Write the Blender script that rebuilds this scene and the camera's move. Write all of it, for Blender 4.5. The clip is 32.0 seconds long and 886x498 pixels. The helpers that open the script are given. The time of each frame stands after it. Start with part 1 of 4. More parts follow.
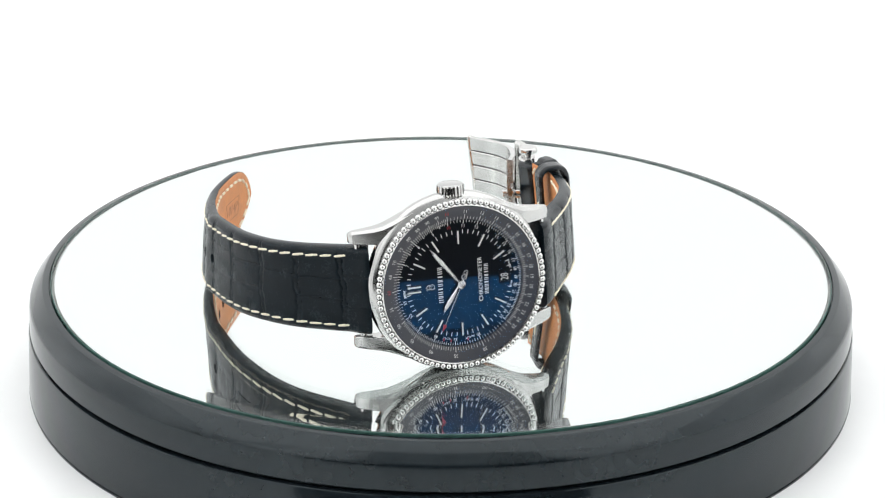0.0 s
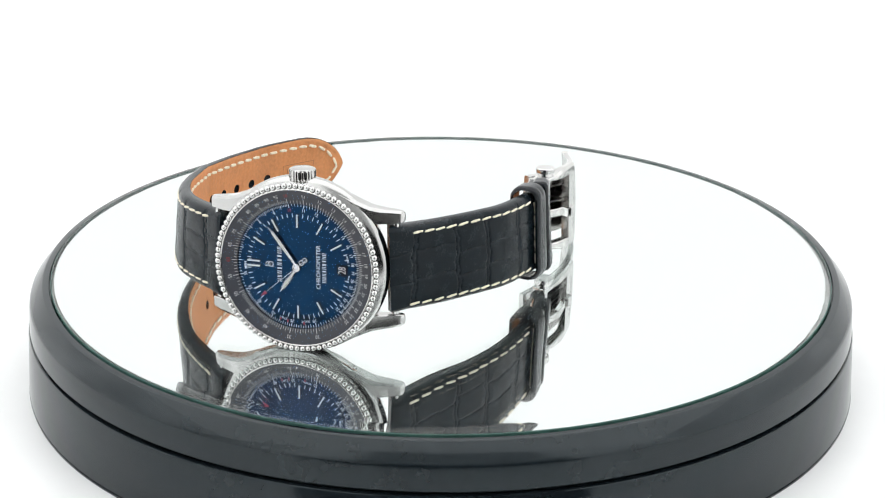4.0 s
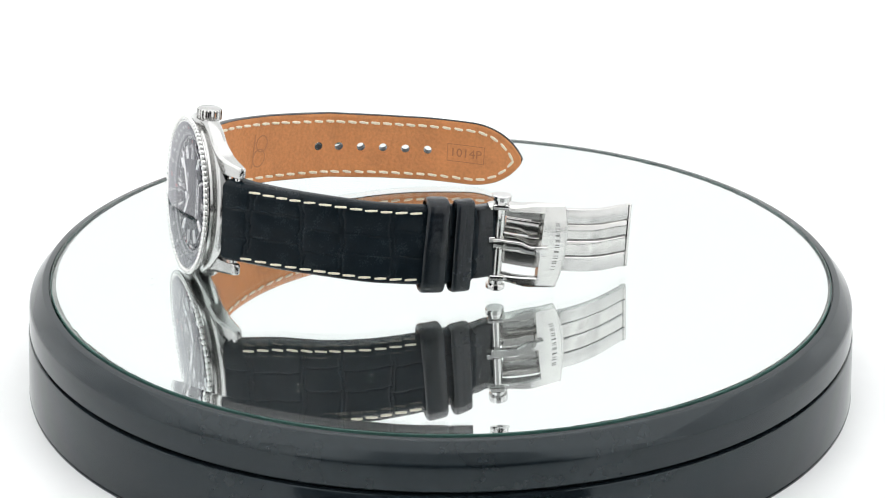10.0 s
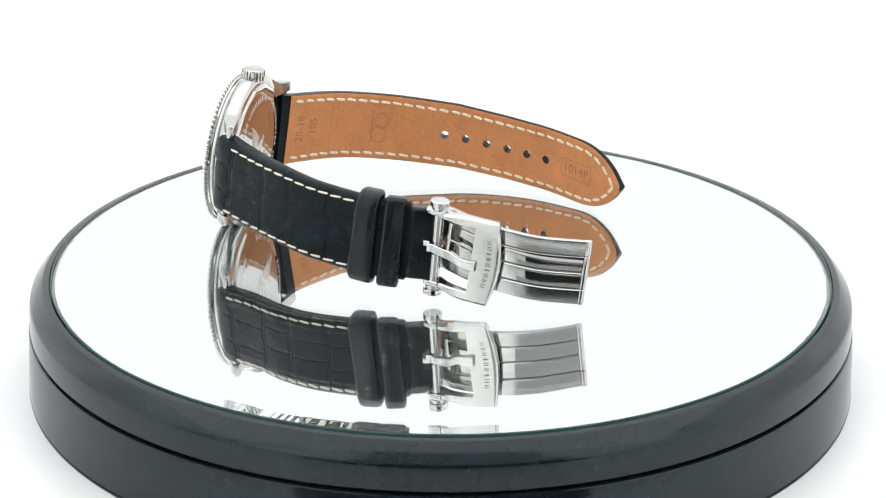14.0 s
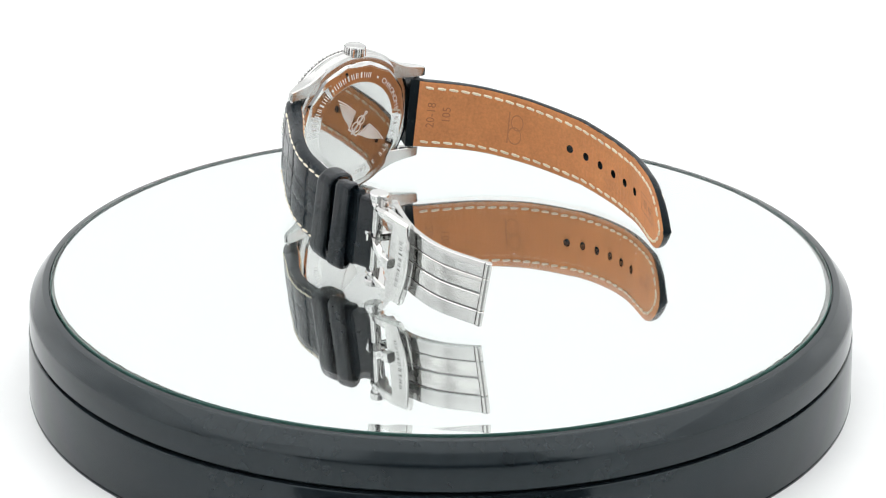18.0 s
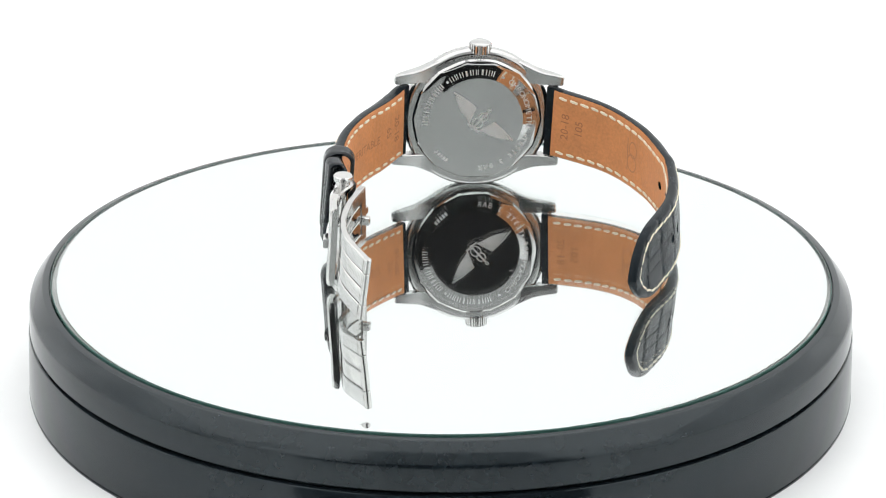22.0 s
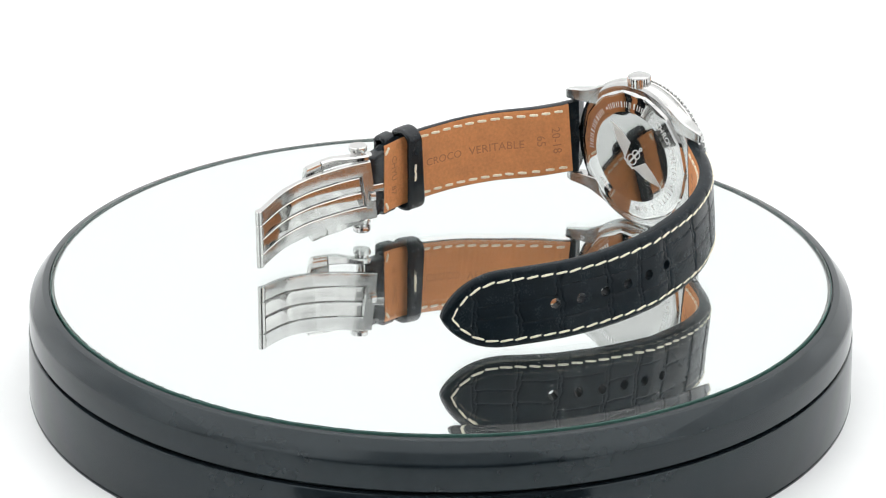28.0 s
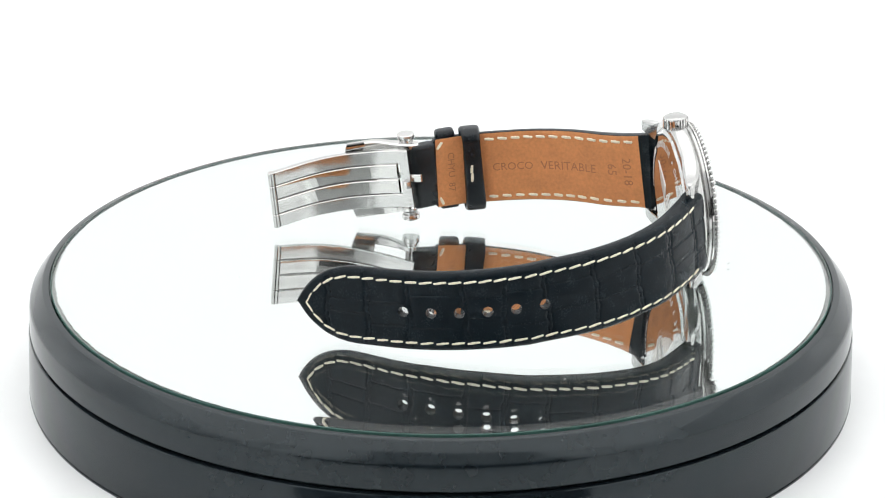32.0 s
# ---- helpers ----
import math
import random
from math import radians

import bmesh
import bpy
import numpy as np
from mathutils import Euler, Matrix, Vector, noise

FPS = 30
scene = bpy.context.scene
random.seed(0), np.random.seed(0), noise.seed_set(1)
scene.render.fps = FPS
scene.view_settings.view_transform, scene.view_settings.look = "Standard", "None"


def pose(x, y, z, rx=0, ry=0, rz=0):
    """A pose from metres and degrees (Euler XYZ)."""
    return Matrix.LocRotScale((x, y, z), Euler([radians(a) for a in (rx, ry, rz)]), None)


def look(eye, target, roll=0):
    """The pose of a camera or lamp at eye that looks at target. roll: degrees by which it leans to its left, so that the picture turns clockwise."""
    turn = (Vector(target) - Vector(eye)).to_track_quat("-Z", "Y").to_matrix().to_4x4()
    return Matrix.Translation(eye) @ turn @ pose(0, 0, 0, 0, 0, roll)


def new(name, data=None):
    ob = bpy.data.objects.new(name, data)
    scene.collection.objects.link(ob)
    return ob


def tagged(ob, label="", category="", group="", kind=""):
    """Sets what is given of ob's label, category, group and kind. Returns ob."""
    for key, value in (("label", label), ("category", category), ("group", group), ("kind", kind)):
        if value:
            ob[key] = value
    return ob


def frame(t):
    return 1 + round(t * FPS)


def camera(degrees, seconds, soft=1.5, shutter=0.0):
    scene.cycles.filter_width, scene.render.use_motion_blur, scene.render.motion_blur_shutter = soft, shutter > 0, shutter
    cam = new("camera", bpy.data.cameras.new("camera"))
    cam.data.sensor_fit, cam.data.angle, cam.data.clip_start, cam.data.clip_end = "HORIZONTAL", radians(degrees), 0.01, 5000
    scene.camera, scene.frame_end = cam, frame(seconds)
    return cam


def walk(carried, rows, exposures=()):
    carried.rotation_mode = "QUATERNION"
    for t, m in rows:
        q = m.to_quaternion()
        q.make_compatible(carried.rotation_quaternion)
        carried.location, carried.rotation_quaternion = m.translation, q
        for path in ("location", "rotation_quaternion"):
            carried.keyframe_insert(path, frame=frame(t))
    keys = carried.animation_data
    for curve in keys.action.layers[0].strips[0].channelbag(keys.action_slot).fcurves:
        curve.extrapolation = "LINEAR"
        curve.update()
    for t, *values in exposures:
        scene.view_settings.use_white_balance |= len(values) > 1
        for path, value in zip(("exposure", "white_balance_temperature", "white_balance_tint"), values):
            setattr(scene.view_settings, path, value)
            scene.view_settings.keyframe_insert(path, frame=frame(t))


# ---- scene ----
MM = 0.001


def spin(t):
    """The turntable's angle in degrees, clockwise from above."""
    return -(8.744 * t - 0.066 * math.sin(math.pi * t / 32) + 0.227 * math.sin(math.pi * t / 16))



# ---- camera ----
cam = camera(24.63, 32.0, soft=1.1)
EYE = Vector((0.0, -0.45525, 0.18456))
PITCH, YAW, ROLL = 21.772, 0.049, 0.487
AIM = EYE + Vector((math.sin(radians(YAW)) * math.cos(radians(PITCH)),
                    math.cos(radians(YAW)) * math.cos(radians(PITCH)), -math.sin(radians(PITCH))))
walk(cam, [(0.0, look(EYE, AIM, ROLL)), (32.0, look(EYE, AIM, ROLL))])
scene.view_settings.exposure = 0.0

# ---- world: the dim room outside the light tent ----
world = bpy.data.worlds.new("room")
scene.world = world
world.use_nodes = True
world.node_tree.nodes["Background"].inputs[0].default_value = (0.9, 0.95, 1.0, 1)
world.node_tree.nodes["Background"].inputs[1].default_value = 0.03


# ---- materials ----
def material(name, colour, rough=0.5, metal=0.0, **more):
    m = bpy.data.materials.new(name)
    m.use_nodes = True
    b = m.node_tree.nodes["Principled BSDF"]
    b.inputs["Base Color"].default_value = (*colour, 1)
    b.inputs["Roughness"].default_value = rough
    b.inputs["Metallic"].default_value = metal
    for k, v in more.items():
        b.inputs[k.replace("_", " ")].default_value = v
    return m


def grain(m, scale, amount, strength=0.2, dist=0.0001, rough=0.0, detail=4.0, stretch=(1, 1, 1)):
    """Adds colour variation, roughness variation and relief from noise of two scales."""
    t = m.node_tree
    n, l = t.nodes, t.links
    b = n["Principled BSDF"]
    co = n.new("ShaderNodeTexCoord")
    mp = n.new("ShaderNodeMapping")
    mp.inputs["Scale"].default_value = stretch
    l.new(co.outputs["Object"], mp.inputs["Vector"])
    fine, wide = n.new("ShaderNodeTexNoise"), n.new("ShaderNodeTexNoise")
    fine.inputs["Scale"].default_value, fine.inputs["Detail"].default_value = scale, detail
    wide.inputs["Scale"].default_value, wide.inputs["Detail"].default_value = scale / 9, 3
    for x in (fine, wide):
        l.new(mp.outputs["Vector"], x.inputs["Vector"])
    add = n.new("ShaderNodeMath")
    add.operation = "ADD"
    l.new(fine.outputs["Fac"], add.inputs[0])
    l.new(wide.outputs["Fac"], add.inputs[1])
    ramp = n.new("ShaderNodeMapRange")
    ramp.inputs["From Min"].default_value, ramp.inputs["From Max"].default_value = 0.6, 1.4
    ramp.inputs["To Min"].default_value, ramp.inputs["To Max"].default_value = 1 - amount, 1 + amount
    l.new(add.outputs[0], ramp.inputs["Value"])
    base = tuple(b.inputs["Base Color"].default_value)
    mul = n.new("ShaderNodeVectorMath")
    mul.operation = "SCALE"
    mul.inputs[0].default_value = base[:3]
    l.new(ramp.outputs["Result"], mul.inputs["Scale"])
    l.new(mul.outputs["Vector"], b.inputs["Base Color"])
    if rough:
        rr = n.new("ShaderNodeMapRange")
        r0 = b.inputs["Roughness"].default_value
        rr.inputs["From Min"].default_value, rr.inputs["From Max"].default_value = 0.6, 1.4
        rr.inputs["To Min"].default_value, rr.inputs["To Max"].default_value = max(0, r0 - rough), r0 + rough
        l.new(add.outputs[0], rr.inputs["Value"])
        l.new(rr.outputs["Result"], b.inputs["Roughness"])
    if strength:
        bump = n.new("ShaderNodeBump")
        bump.inputs["Strength"].default_value, bump.inputs["Distance"].default_value = strength, dist
        l.new(fine.outputs["Fac"], bump.inputs["Height"])
        l.new(bump.outputs["Normal"], b.inputs["Normal"])
    return m


def glowing(name, strength, colour=(1, 1, 1)):
    m = material(name, (0.5, 0.5, 0.5), 0.9)
    b = m.node_tree.nodes["Principled BSDF"]
    b.inputs["Emission Color"].default_value = (*colour, 1)
    b.inputs["Emission Strength"].default_value = strength
    return m


def uneven(m, strength):
    """Soft random patches of stronger and weaker glow over the surface."""
    t = m.node_tree
    co, no, mr = t.nodes.new("ShaderNodeTexCoord"), t.nodes.new("ShaderNodeTexNoise"), t.nodes.new("ShaderNodeMapRange")
    no.inputs["Scale"].default_value, no.inputs["Detail"].default_value = 2.6, 1.0
    mr.inputs["From Min"].default_value, mr.inputs["From Max"].default_value = 0.32, 0.68
    mr.inputs["To Min"].default_value, mr.inputs["To Max"].default_value = strength * 0.45, strength * 1.45
    t.links.new(co.outputs["Object"], no.inputs["Vector"])
    t.links.new(no.outputs["Fac"], mr.inputs["Value"])
    t.links.new(mr.outputs["Result"], t.nodes["Principled BSDF"].inputs["Emission Strength"])
    return m


TENT = glowing("backlit_white_fabric", 0.545, (0.985, 1.0, 1.0))
# glow of the tent sides and of the fill panels added in front
SIDE_AND_FILL = uneven(glowing("side_fabric_and_front_fill", 0.74, (0.985, 1.0, 1.0)), 0.74)
PANEL = glowing("led_diffuser", 1.35)
SHEET = grain(material("white_table_sheet", (0.88, 0.89, 0.89), 0.35), 60, 0.02, 0)
# black of an added panel that stands for the dark camera side
DARK_FRONT = grain(material("dark_front_black", (0.012, 0.012, 0.013), 0.9), 400, 0.3, 0.3, 0.001)
# grey for an added front panel that the polished steel reflects
GREY_REFLECTED = grain(material("grey_reflected_panel", (0.42, 0.425, 0.425), 0.8), 20, 0.05, 0.1, 0.001)
MIRROR = material("silvered_glass", (0.765, 0.803, 0.796), 0.0, 0.985)
CHIPPED = grain(material("bare_mirror_backing", (0.36, 0.38, 0.37), 0.6), 900, 0.35, 0.3, 0.0002)
GLASS_EDGE = grain(material("green_glass_edge", (0.045, 0.105, 0.09), 0.25, Specular_IOR_Level=0.25), 700, 0.3, 0.2, 0.0002)
BLACK_PLASTIC = grain(material("black_gloss_plastic", (0.008, 0.012, 0.015), 0.10, 0, Specular_IOR_Level=0.42, Specular_Tint=(0.88, 0.97, 1.0, 1)), 300, 0.2, 0.02, 0.00005, 0.05)
GAP_SHADE = material("gap_shade_black", (0.004, 0.004, 0.004), 0.6)
CASE_STEEL = grain(material("satin_case_steel", (0.53, 0.528, 0.52), 0.17, 1.0), 1800, 0.05, 0.04, 0.00002, 0.05)
FRAME_STEEL = grain(material("polished_clasp_steel", (0.62, 0.615, 0.60), 0.12, 1.0), 1800, 0.04, 0.03, 0.00002, 0.03)
BACK_STEEL = grain(material("mirror_case_back_steel", (0.60, 0.595, 0.585), 0.03, 1.0), 900, 0.03, 0)
BEAD_STEEL = material("mirror_polished_steel", (0.66, 0.66, 0.65), 0.02, 1.0)
STEEL = grain(material("polished_steel", (0.62, 0.615, 0.605), 0.06, 1.0), 900, 0.03, 0.02, 0.00002, 0.03)
ETCH = grain(material("etched_steel", (0.24, 0.24, 0.24), 0.5, 1.0), 5000, 0.1, 0)
STEEL_CLASP = grain(material("fine_satin_steel", (0.60, 0.59, 0.575), 0.06, 1.0), 1500, 0.05, 0.05, 0.00002, 0.05)
FILM_STEEL = grain(material("steel_under_wrinkled_film", (0.57, 0.565, 0.555), 0.17, 1.0), 150, 0.05, 0.22, 0.0006, 0.04, stretch=(1, 1, 0.6))
STEEL_SATIN = grain(material("brushed_steel", (0.52, 0.52, 0.525), 0.30, 1.0), 2500, 0.06, 0.08, 0.00002, 0.06)
ENGRAVED = grain(material("frosted_engraving", (0.72, 0.72, 0.72), 0.55, 1.0), 5000, 0.08, 0.2, 0.00002)
FROST = grain(material("frosted_relief", (0.78, 0.78, 0.77), 0.45, 1.0), 5000, 0.06, 0.1, 0.00002)
LEATHER = grain(material("black_crocodile_leather", (0.0065, 0.0112, 0.0150), 0.24, 0, Specular_IOR_Level=0.14), 2600, 0.3, 0.16, 0.0001, 0.08)
KEEPER_HIDE = grain(material("glossy_creased_hide", (0.0050, 0.0085, 0.0120), 0.22, 0, Specular_IOR_Level=0.36), 800, 0.3, 0.22, 0.00022, 0.10)
LINING = grain(material("tan_calf_lining", (0.615, 0.258, 0.10), 0.55, 0, Specular_IOR_Level=0.3), 1300, 0.18, 0.8, 0.00016, 0.08)
# darker brown than the lining, for the stamped letters and frame
STAMP = grain(material("stamp_brown", (0.37, 0.15, 0.06), 0.6), 1500, 0.15, 0)
# lining darkened to draw the shade in the pressed emblem's hollows
DEBOSS_SHADE = grain(material("pressed_lining_shade", (0.45, 0.185, 0.07), 0.5), 1500, 0.1, 0)
THREAD = grain(material("cream_thread", (0.86, 0.79, 0.63), 0.75), 6000, 0.15, 0.5, 0.0001)
# anthracite, with the crystal coating's bluish reflection mixed into the base colour
RING = grain(material("anthracite_ring_blue_reflection", (0.045, 0.047, 0.058), 0.35), 900, 0.1, 0)
PRINT = material("white_dial_print", (0.76, 0.76, 0.75), 0.5)
PRINT_GREY = material("grey_dial_print", (0.58, 0.58, 0.58), 0.5)
RED = material("red_print", (0.33, 0.012, 0.02), 0.45)
LUME = material("white_luminous_paint", (0.62, 0.63, 0.60), 0.6)
HAND_STEEL = material("rhodium_plated_steel", (0.64, 0.64, 0.65), 0.22, 1.0)
DATE_BLACK = material("black_date_disc", (0.006, 0.006, 0.008), 0.5, 0, Specular_IOR_Level=0.1)


def coated_glass(name, strengths, tints):
    """A clear face whose gloss grows towards the edge of sight; strengths at facing 0, 0.5, 0.8 and 1, tints by facing."""
    m = bpy.data.materials.new(name)
    m.use_nodes = True
    t = m.node_tree
    n, l = t.nodes, t.links
    n.remove(n["Principled BSDF"])
    clear, gloss, mix = n.new("ShaderNodeBsdfTransparent"), n.new("ShaderNodeBsdfGlossy"), n.new("ShaderNodeMixShader")
    facing, tint, curve = n.new("ShaderNodeLayerWeight"), n.new("ShaderNodeValToRGB"), n.new("ShaderNodeValToRGB")
    gloss.inputs["Roughness"].default_value = 0.0
    for ramp, stops in ((tint.color_ramp, tints), (curve.color_ramp, [(p, (v, v, v)) for p, v in zip((0.0, 0.5, 0.8, 1.0), strengths)])):
        ramp.elements[0].position, ramp.elements[0].color = stops[0][0], (*stops[0][1], 1)
        ramp.elements[1].position, ramp.elements[1].color = stops[-1][0], (*stops[-1][1], 1)
        for p, c in stops[1:-1]:
            ramp.elements.new(p).color = (*c, 1)
    l.new(facing.outputs["Facing"], tint.inputs[0])
    l.new(facing.outputs["Facing"], curve.inputs[0])
    l.new(tint.outputs[0], gloss.inputs["Color"])
    l.new(curve.outputs[0], mix.inputs[0])
    l.new(clear.outputs[0], mix.inputs[1])
    l.new(gloss.outputs[0], mix.inputs[2])
    l.new(mix.outputs[0], n["Material Output"].inputs[0])
    return m


SAPPHIRE = coated_glass("coated_sapphire", (0.006, 0.035, 0.33, 0.9), ((0.12, (0.01, 0.21, 0.54)), (0.24, (0.10, 0.13, 0.29)), (0.40, (0.18, 0.19, 0.30)), (0.60, (0.36, 0.36, 0.41)), (0.86, (0.95, 0.95, 0.97))))


def lacquer(name, stops):
    """Deep gloss black whose sheen turns from blue to grey with the angle of sight."""
    m = bpy.data.materials.new(name)
    m.use_nodes = True
    n, l = m.node_tree.nodes, m.node_tree.links
    n.remove(n["Principled BSDF"])
    gloss, facing, tint = n.new("ShaderNodeBsdfGlossy"), n.new("ShaderNodeLayerWeight"), n.new("ShaderNodeValToRGB")
    gloss.inputs["Roughness"].default_value = 0.03
    ramp = tint.color_ramp
    ramp.elements[0].position, ramp.elements[0].color = stops[0][0], (*stops[0][1], 1)
    ramp.elements[1].position, ramp.elements[1].color = stops[-1][0], (*stops[-1][1], 1)
    for p, c in stops[1:-1]:
        ramp.elements.new(p).color = (*c, 1)
    l.new(facing.outputs["Facing"], tint.inputs[0])
    l.new(tint.outputs[0], gloss.inputs["Color"])
    body, both = n.new("ShaderNodeBsdfDiffuse"), n.new("ShaderNodeAddShader")
    body.inputs["Color"].default_value = (0.0095, 0.0105, 0.0125, 1)
    l.new(gloss.outputs[0], both.inputs[0])
    l.new(body.outputs[0], both.inputs[1])
    l.new(both.outputs[0], n["Material Output"].inputs[0])
    return m


DIAL = lacquer("black_lacquer_dial", ((0.12, (0.003, 0.024, 0.064)), (0.24, (0.017, 0.021, 0.042)), (0.40, (0.026, 0.027, 0.044)), (0.6, (0.02, 0.02, 0.024))))
PANE = coated_glass("clear_glass_face", (0.02, 0.04, 0.13, 0.95), ((0.0, (1, 1, 1)), (0.5, (1, 1, 1)), (1.0, (1, 1, 1))))
DUST = material("grey_dust", (0.55, 0.55, 0.54), 0.9)


# ---- mesh helpers ----
def part(name, bm, mat, parent, label="", smooth=True, angle=35):
    me = bpy.data.meshes.new(name)
    bm.to_mesh(me)
    bm.free()
    return mesh_part(name, me, mat, parent, label, smooth, angle)


def mesh_part(name, me, mat, parent, label="", smooth=True, angle=35):
    me.materials.append(mat)
    if smooth:
        me.shade_smooth()
        me.set_sharp_from_angle(angle=radians(angle))
    ob = new(name, me)
    if parent is not None:
        ob.parent = parent
    if label:
        tagged(ob, label)
    return ob


def empty(name, label, category, group="", kind=""):
    ob = new(name)
    ob.empty_display_size = 0.01
    return tagged(ob, label, category, group, kind)


def lathe(profile, seg=128, m=None, closed=False, bm=None):
    """Turns a list of (radius, height) about z."""
    bm = bm or bmesh.new()
    rings = []
    for r, z in profile:
        if r < 1e-9:
            rings.append([bm.verts.new((0, 0, z))])
        else:
            rings.append([bm.verts.new((r * math.cos(2 * math.pi * k / seg), r * math.sin(2 * math.pi * k / seg), z)) for k in range(seg)])
    pairs = list(zip(rings, rings[1:]))
    if closed:
        pairs.append((rings[-1], rings[0]))
    for a, b in pairs:
        for k in range(seg):
            k2 = (k + 1) % seg
            if len(a) == 1 and len(b) == 1:
                continue
            if len(a) == 1:
                bm.faces.new((a[0], b[k], b[k2]))
            elif len(b) == 1:
                bm.faces.new((a[k], a[k2], b[0]))
            else:
                bm.faces.new((a[k], a[k2], b[k2], b[k]))
    bmesh.ops.recalc_face_normals(bm, faces=bm.faces)
    if m is not None:
        bm.transform(m)
    return bm


def loft(sections, m=None, caps=True, bm=None, ring=True):
    """Skins a row of equal point loops."""
    bm = bm or bmesh.new()
    loops = [[bm.verts.new(p) for p in s] for s in sections]
    n = len(loops[0])
    made = []
    for a, b in zip(loops, loops[1:]):
        for k in range(n if ring else n - 1):
            made.append(bm.faces.new((a[k], a[(k + 1) % n], b[(k + 1) % n], b[k])))
    if caps:
        made.append(bm.faces.new(loops[0][::-1]))
        made.append(bm.faces.new(loops[-1]))
    bmesh.ops.recalc_face_normals(bm, faces=made)
    if m is not None:
        bm.transform(m)
    return bm


def box(x0, x1, y0, y1, z0, z1, bevel=0.0, seg=2, m=None, bm=None):
    own = bmesh.new()
    bmesh.ops.create_cube(own, size=1)
    own.transform(Matrix.LocRotScale(((x0 + x1) / 2, (y0 + y1) / 2, (z0 + z1) / 2), None, (x1 - x0, y1 - y0, z1 - z0)))
    if bevel:
        bmesh.ops.bevel(own, geom=own.edges[:], offset=bevel, segments=seg, affect="EDGES", profile=0.5)
    if m is not None:
        own.transform(m)
    if bm is None:
        return own
    me = bpy.data.meshes.new("tmp")
    own.to_mesh(me)
    own.free()
    bm.from_mesh(me)
    bpy.data.meshes.remove(me)
    return bm


def rounded(w, h, r, n=4):
    """A rounded rectangle loop round the origin in x and y."""
    pts = []
    for cx, cy, a0 in ((w / 2 - r, h / 2 - r, 0), (-w / 2 + r, h / 2 - r, 90), (-w / 2 + r, -h / 2 + r, 180), (w / 2 - r, -h / 2 + r, 270)):
        for k in range(n + 1):
            a = radians(a0 + 90 * k / n)
            pts.append((cx + r * math.cos(a), cy + r * math.sin(a)))
    return pts


# ---- the light tent and table ----
def tent():
    outline = [(1.2, 1.0), (-1.2, 1.0), (-1.2, -0.19)] + [(0.271 * math.cos(radians(a)), 0.271 * math.sin(radians(a))) for a in range(225, 316, 3)] + [(1.2, -0.19)]
    floor = part("table", loft([[(x, y, -0.0465) for x, y in outline], [(x, y, -0.0265) for x, y in outline]]), SHEET, None, smooth=False)
    tagged(floor, "glossy white table with a rounded front under the turntable", "table", kind="structure")
    for name, b, mat, text in (
            ("wall_back", (-1.2, 1.2, 1.0, 1.01, -0.2, 1.1), TENT, "white backlit fabric back of the light tent"),
            ("wall_left", (-1.21, -1.2, -0.62, 1.0, -0.2, 1.1), SIDE_AND_FILL, "white backlit fabric side of the light tent"),
            ("wall_right", (1.2, 1.21, -0.62, 1.0, -0.2, 1.1), SIDE_AND_FILL, "white backlit fabric side of the light tent"),
            # unseen front panels, added to brighten the watch and shape its reflections
            ("fill_front_left", (-1.2, -0.42, -0.63, -0.62, -0.2, 1.1), SIDE_AND_FILL, "unseen glowing front panel, added to light the watch"),
            ("fill_front_right", (0.45, 1.2, -0.63, -0.62, -0.2, 1.1), SIDE_AND_FILL, "unseen glowing front panel, added to light the watch"),
            ("fill_front_upper_left", (-0.42, -0.26, -0.63, -0.62, 0.20, 1.1), SIDE_AND_FILL, "unseen glowing panel high in front, added to light the watch"),
            ("fill_front_upper_right", (0.40, 0.45, -0.63, -0.62, 0.20, 1.1), SIDE_AND_FILL, "unseen glowing panel high in front, added to light the watch"),
            ("grey_front_middle", (-0.26, 0.40, -0.63, -0.62, 0.20, 1.1), GREY_REFLECTED, "unseen grey panel in front, added to be reflected in steel"),
            ("fill_front_lower_left", (-0.42, -0.15, -0.63, -0.62, 0.04, 0.20), SIDE_AND_FILL, "unseen glowing panel low in front, added to light the watch"),
            ("fill_front_lower_right", (0.36, 0.45, -0.63, -0.62, 0.04, 0.20), SIDE_AND_FILL, "unseen glowing panel low in front, added to light the watch"),
            ("ceiling", (-1.2, 1.2, -0.62, 1.0, 1.1, 1.11), PANEL, "white lit diffuser roof of the light tent"),
            # the black panel is added, out of view, to keep reflections dark
            ("dark_far_front", (-1.6, 1.6, -1.3, -1.28, -0.6, 1.4), DARK_FRONT, "unseen black panel behind the camera, added for dark reflections")):
        tagged(part(name, box(*b), mat, None, smooth=False), text, kind="structure")


tent()


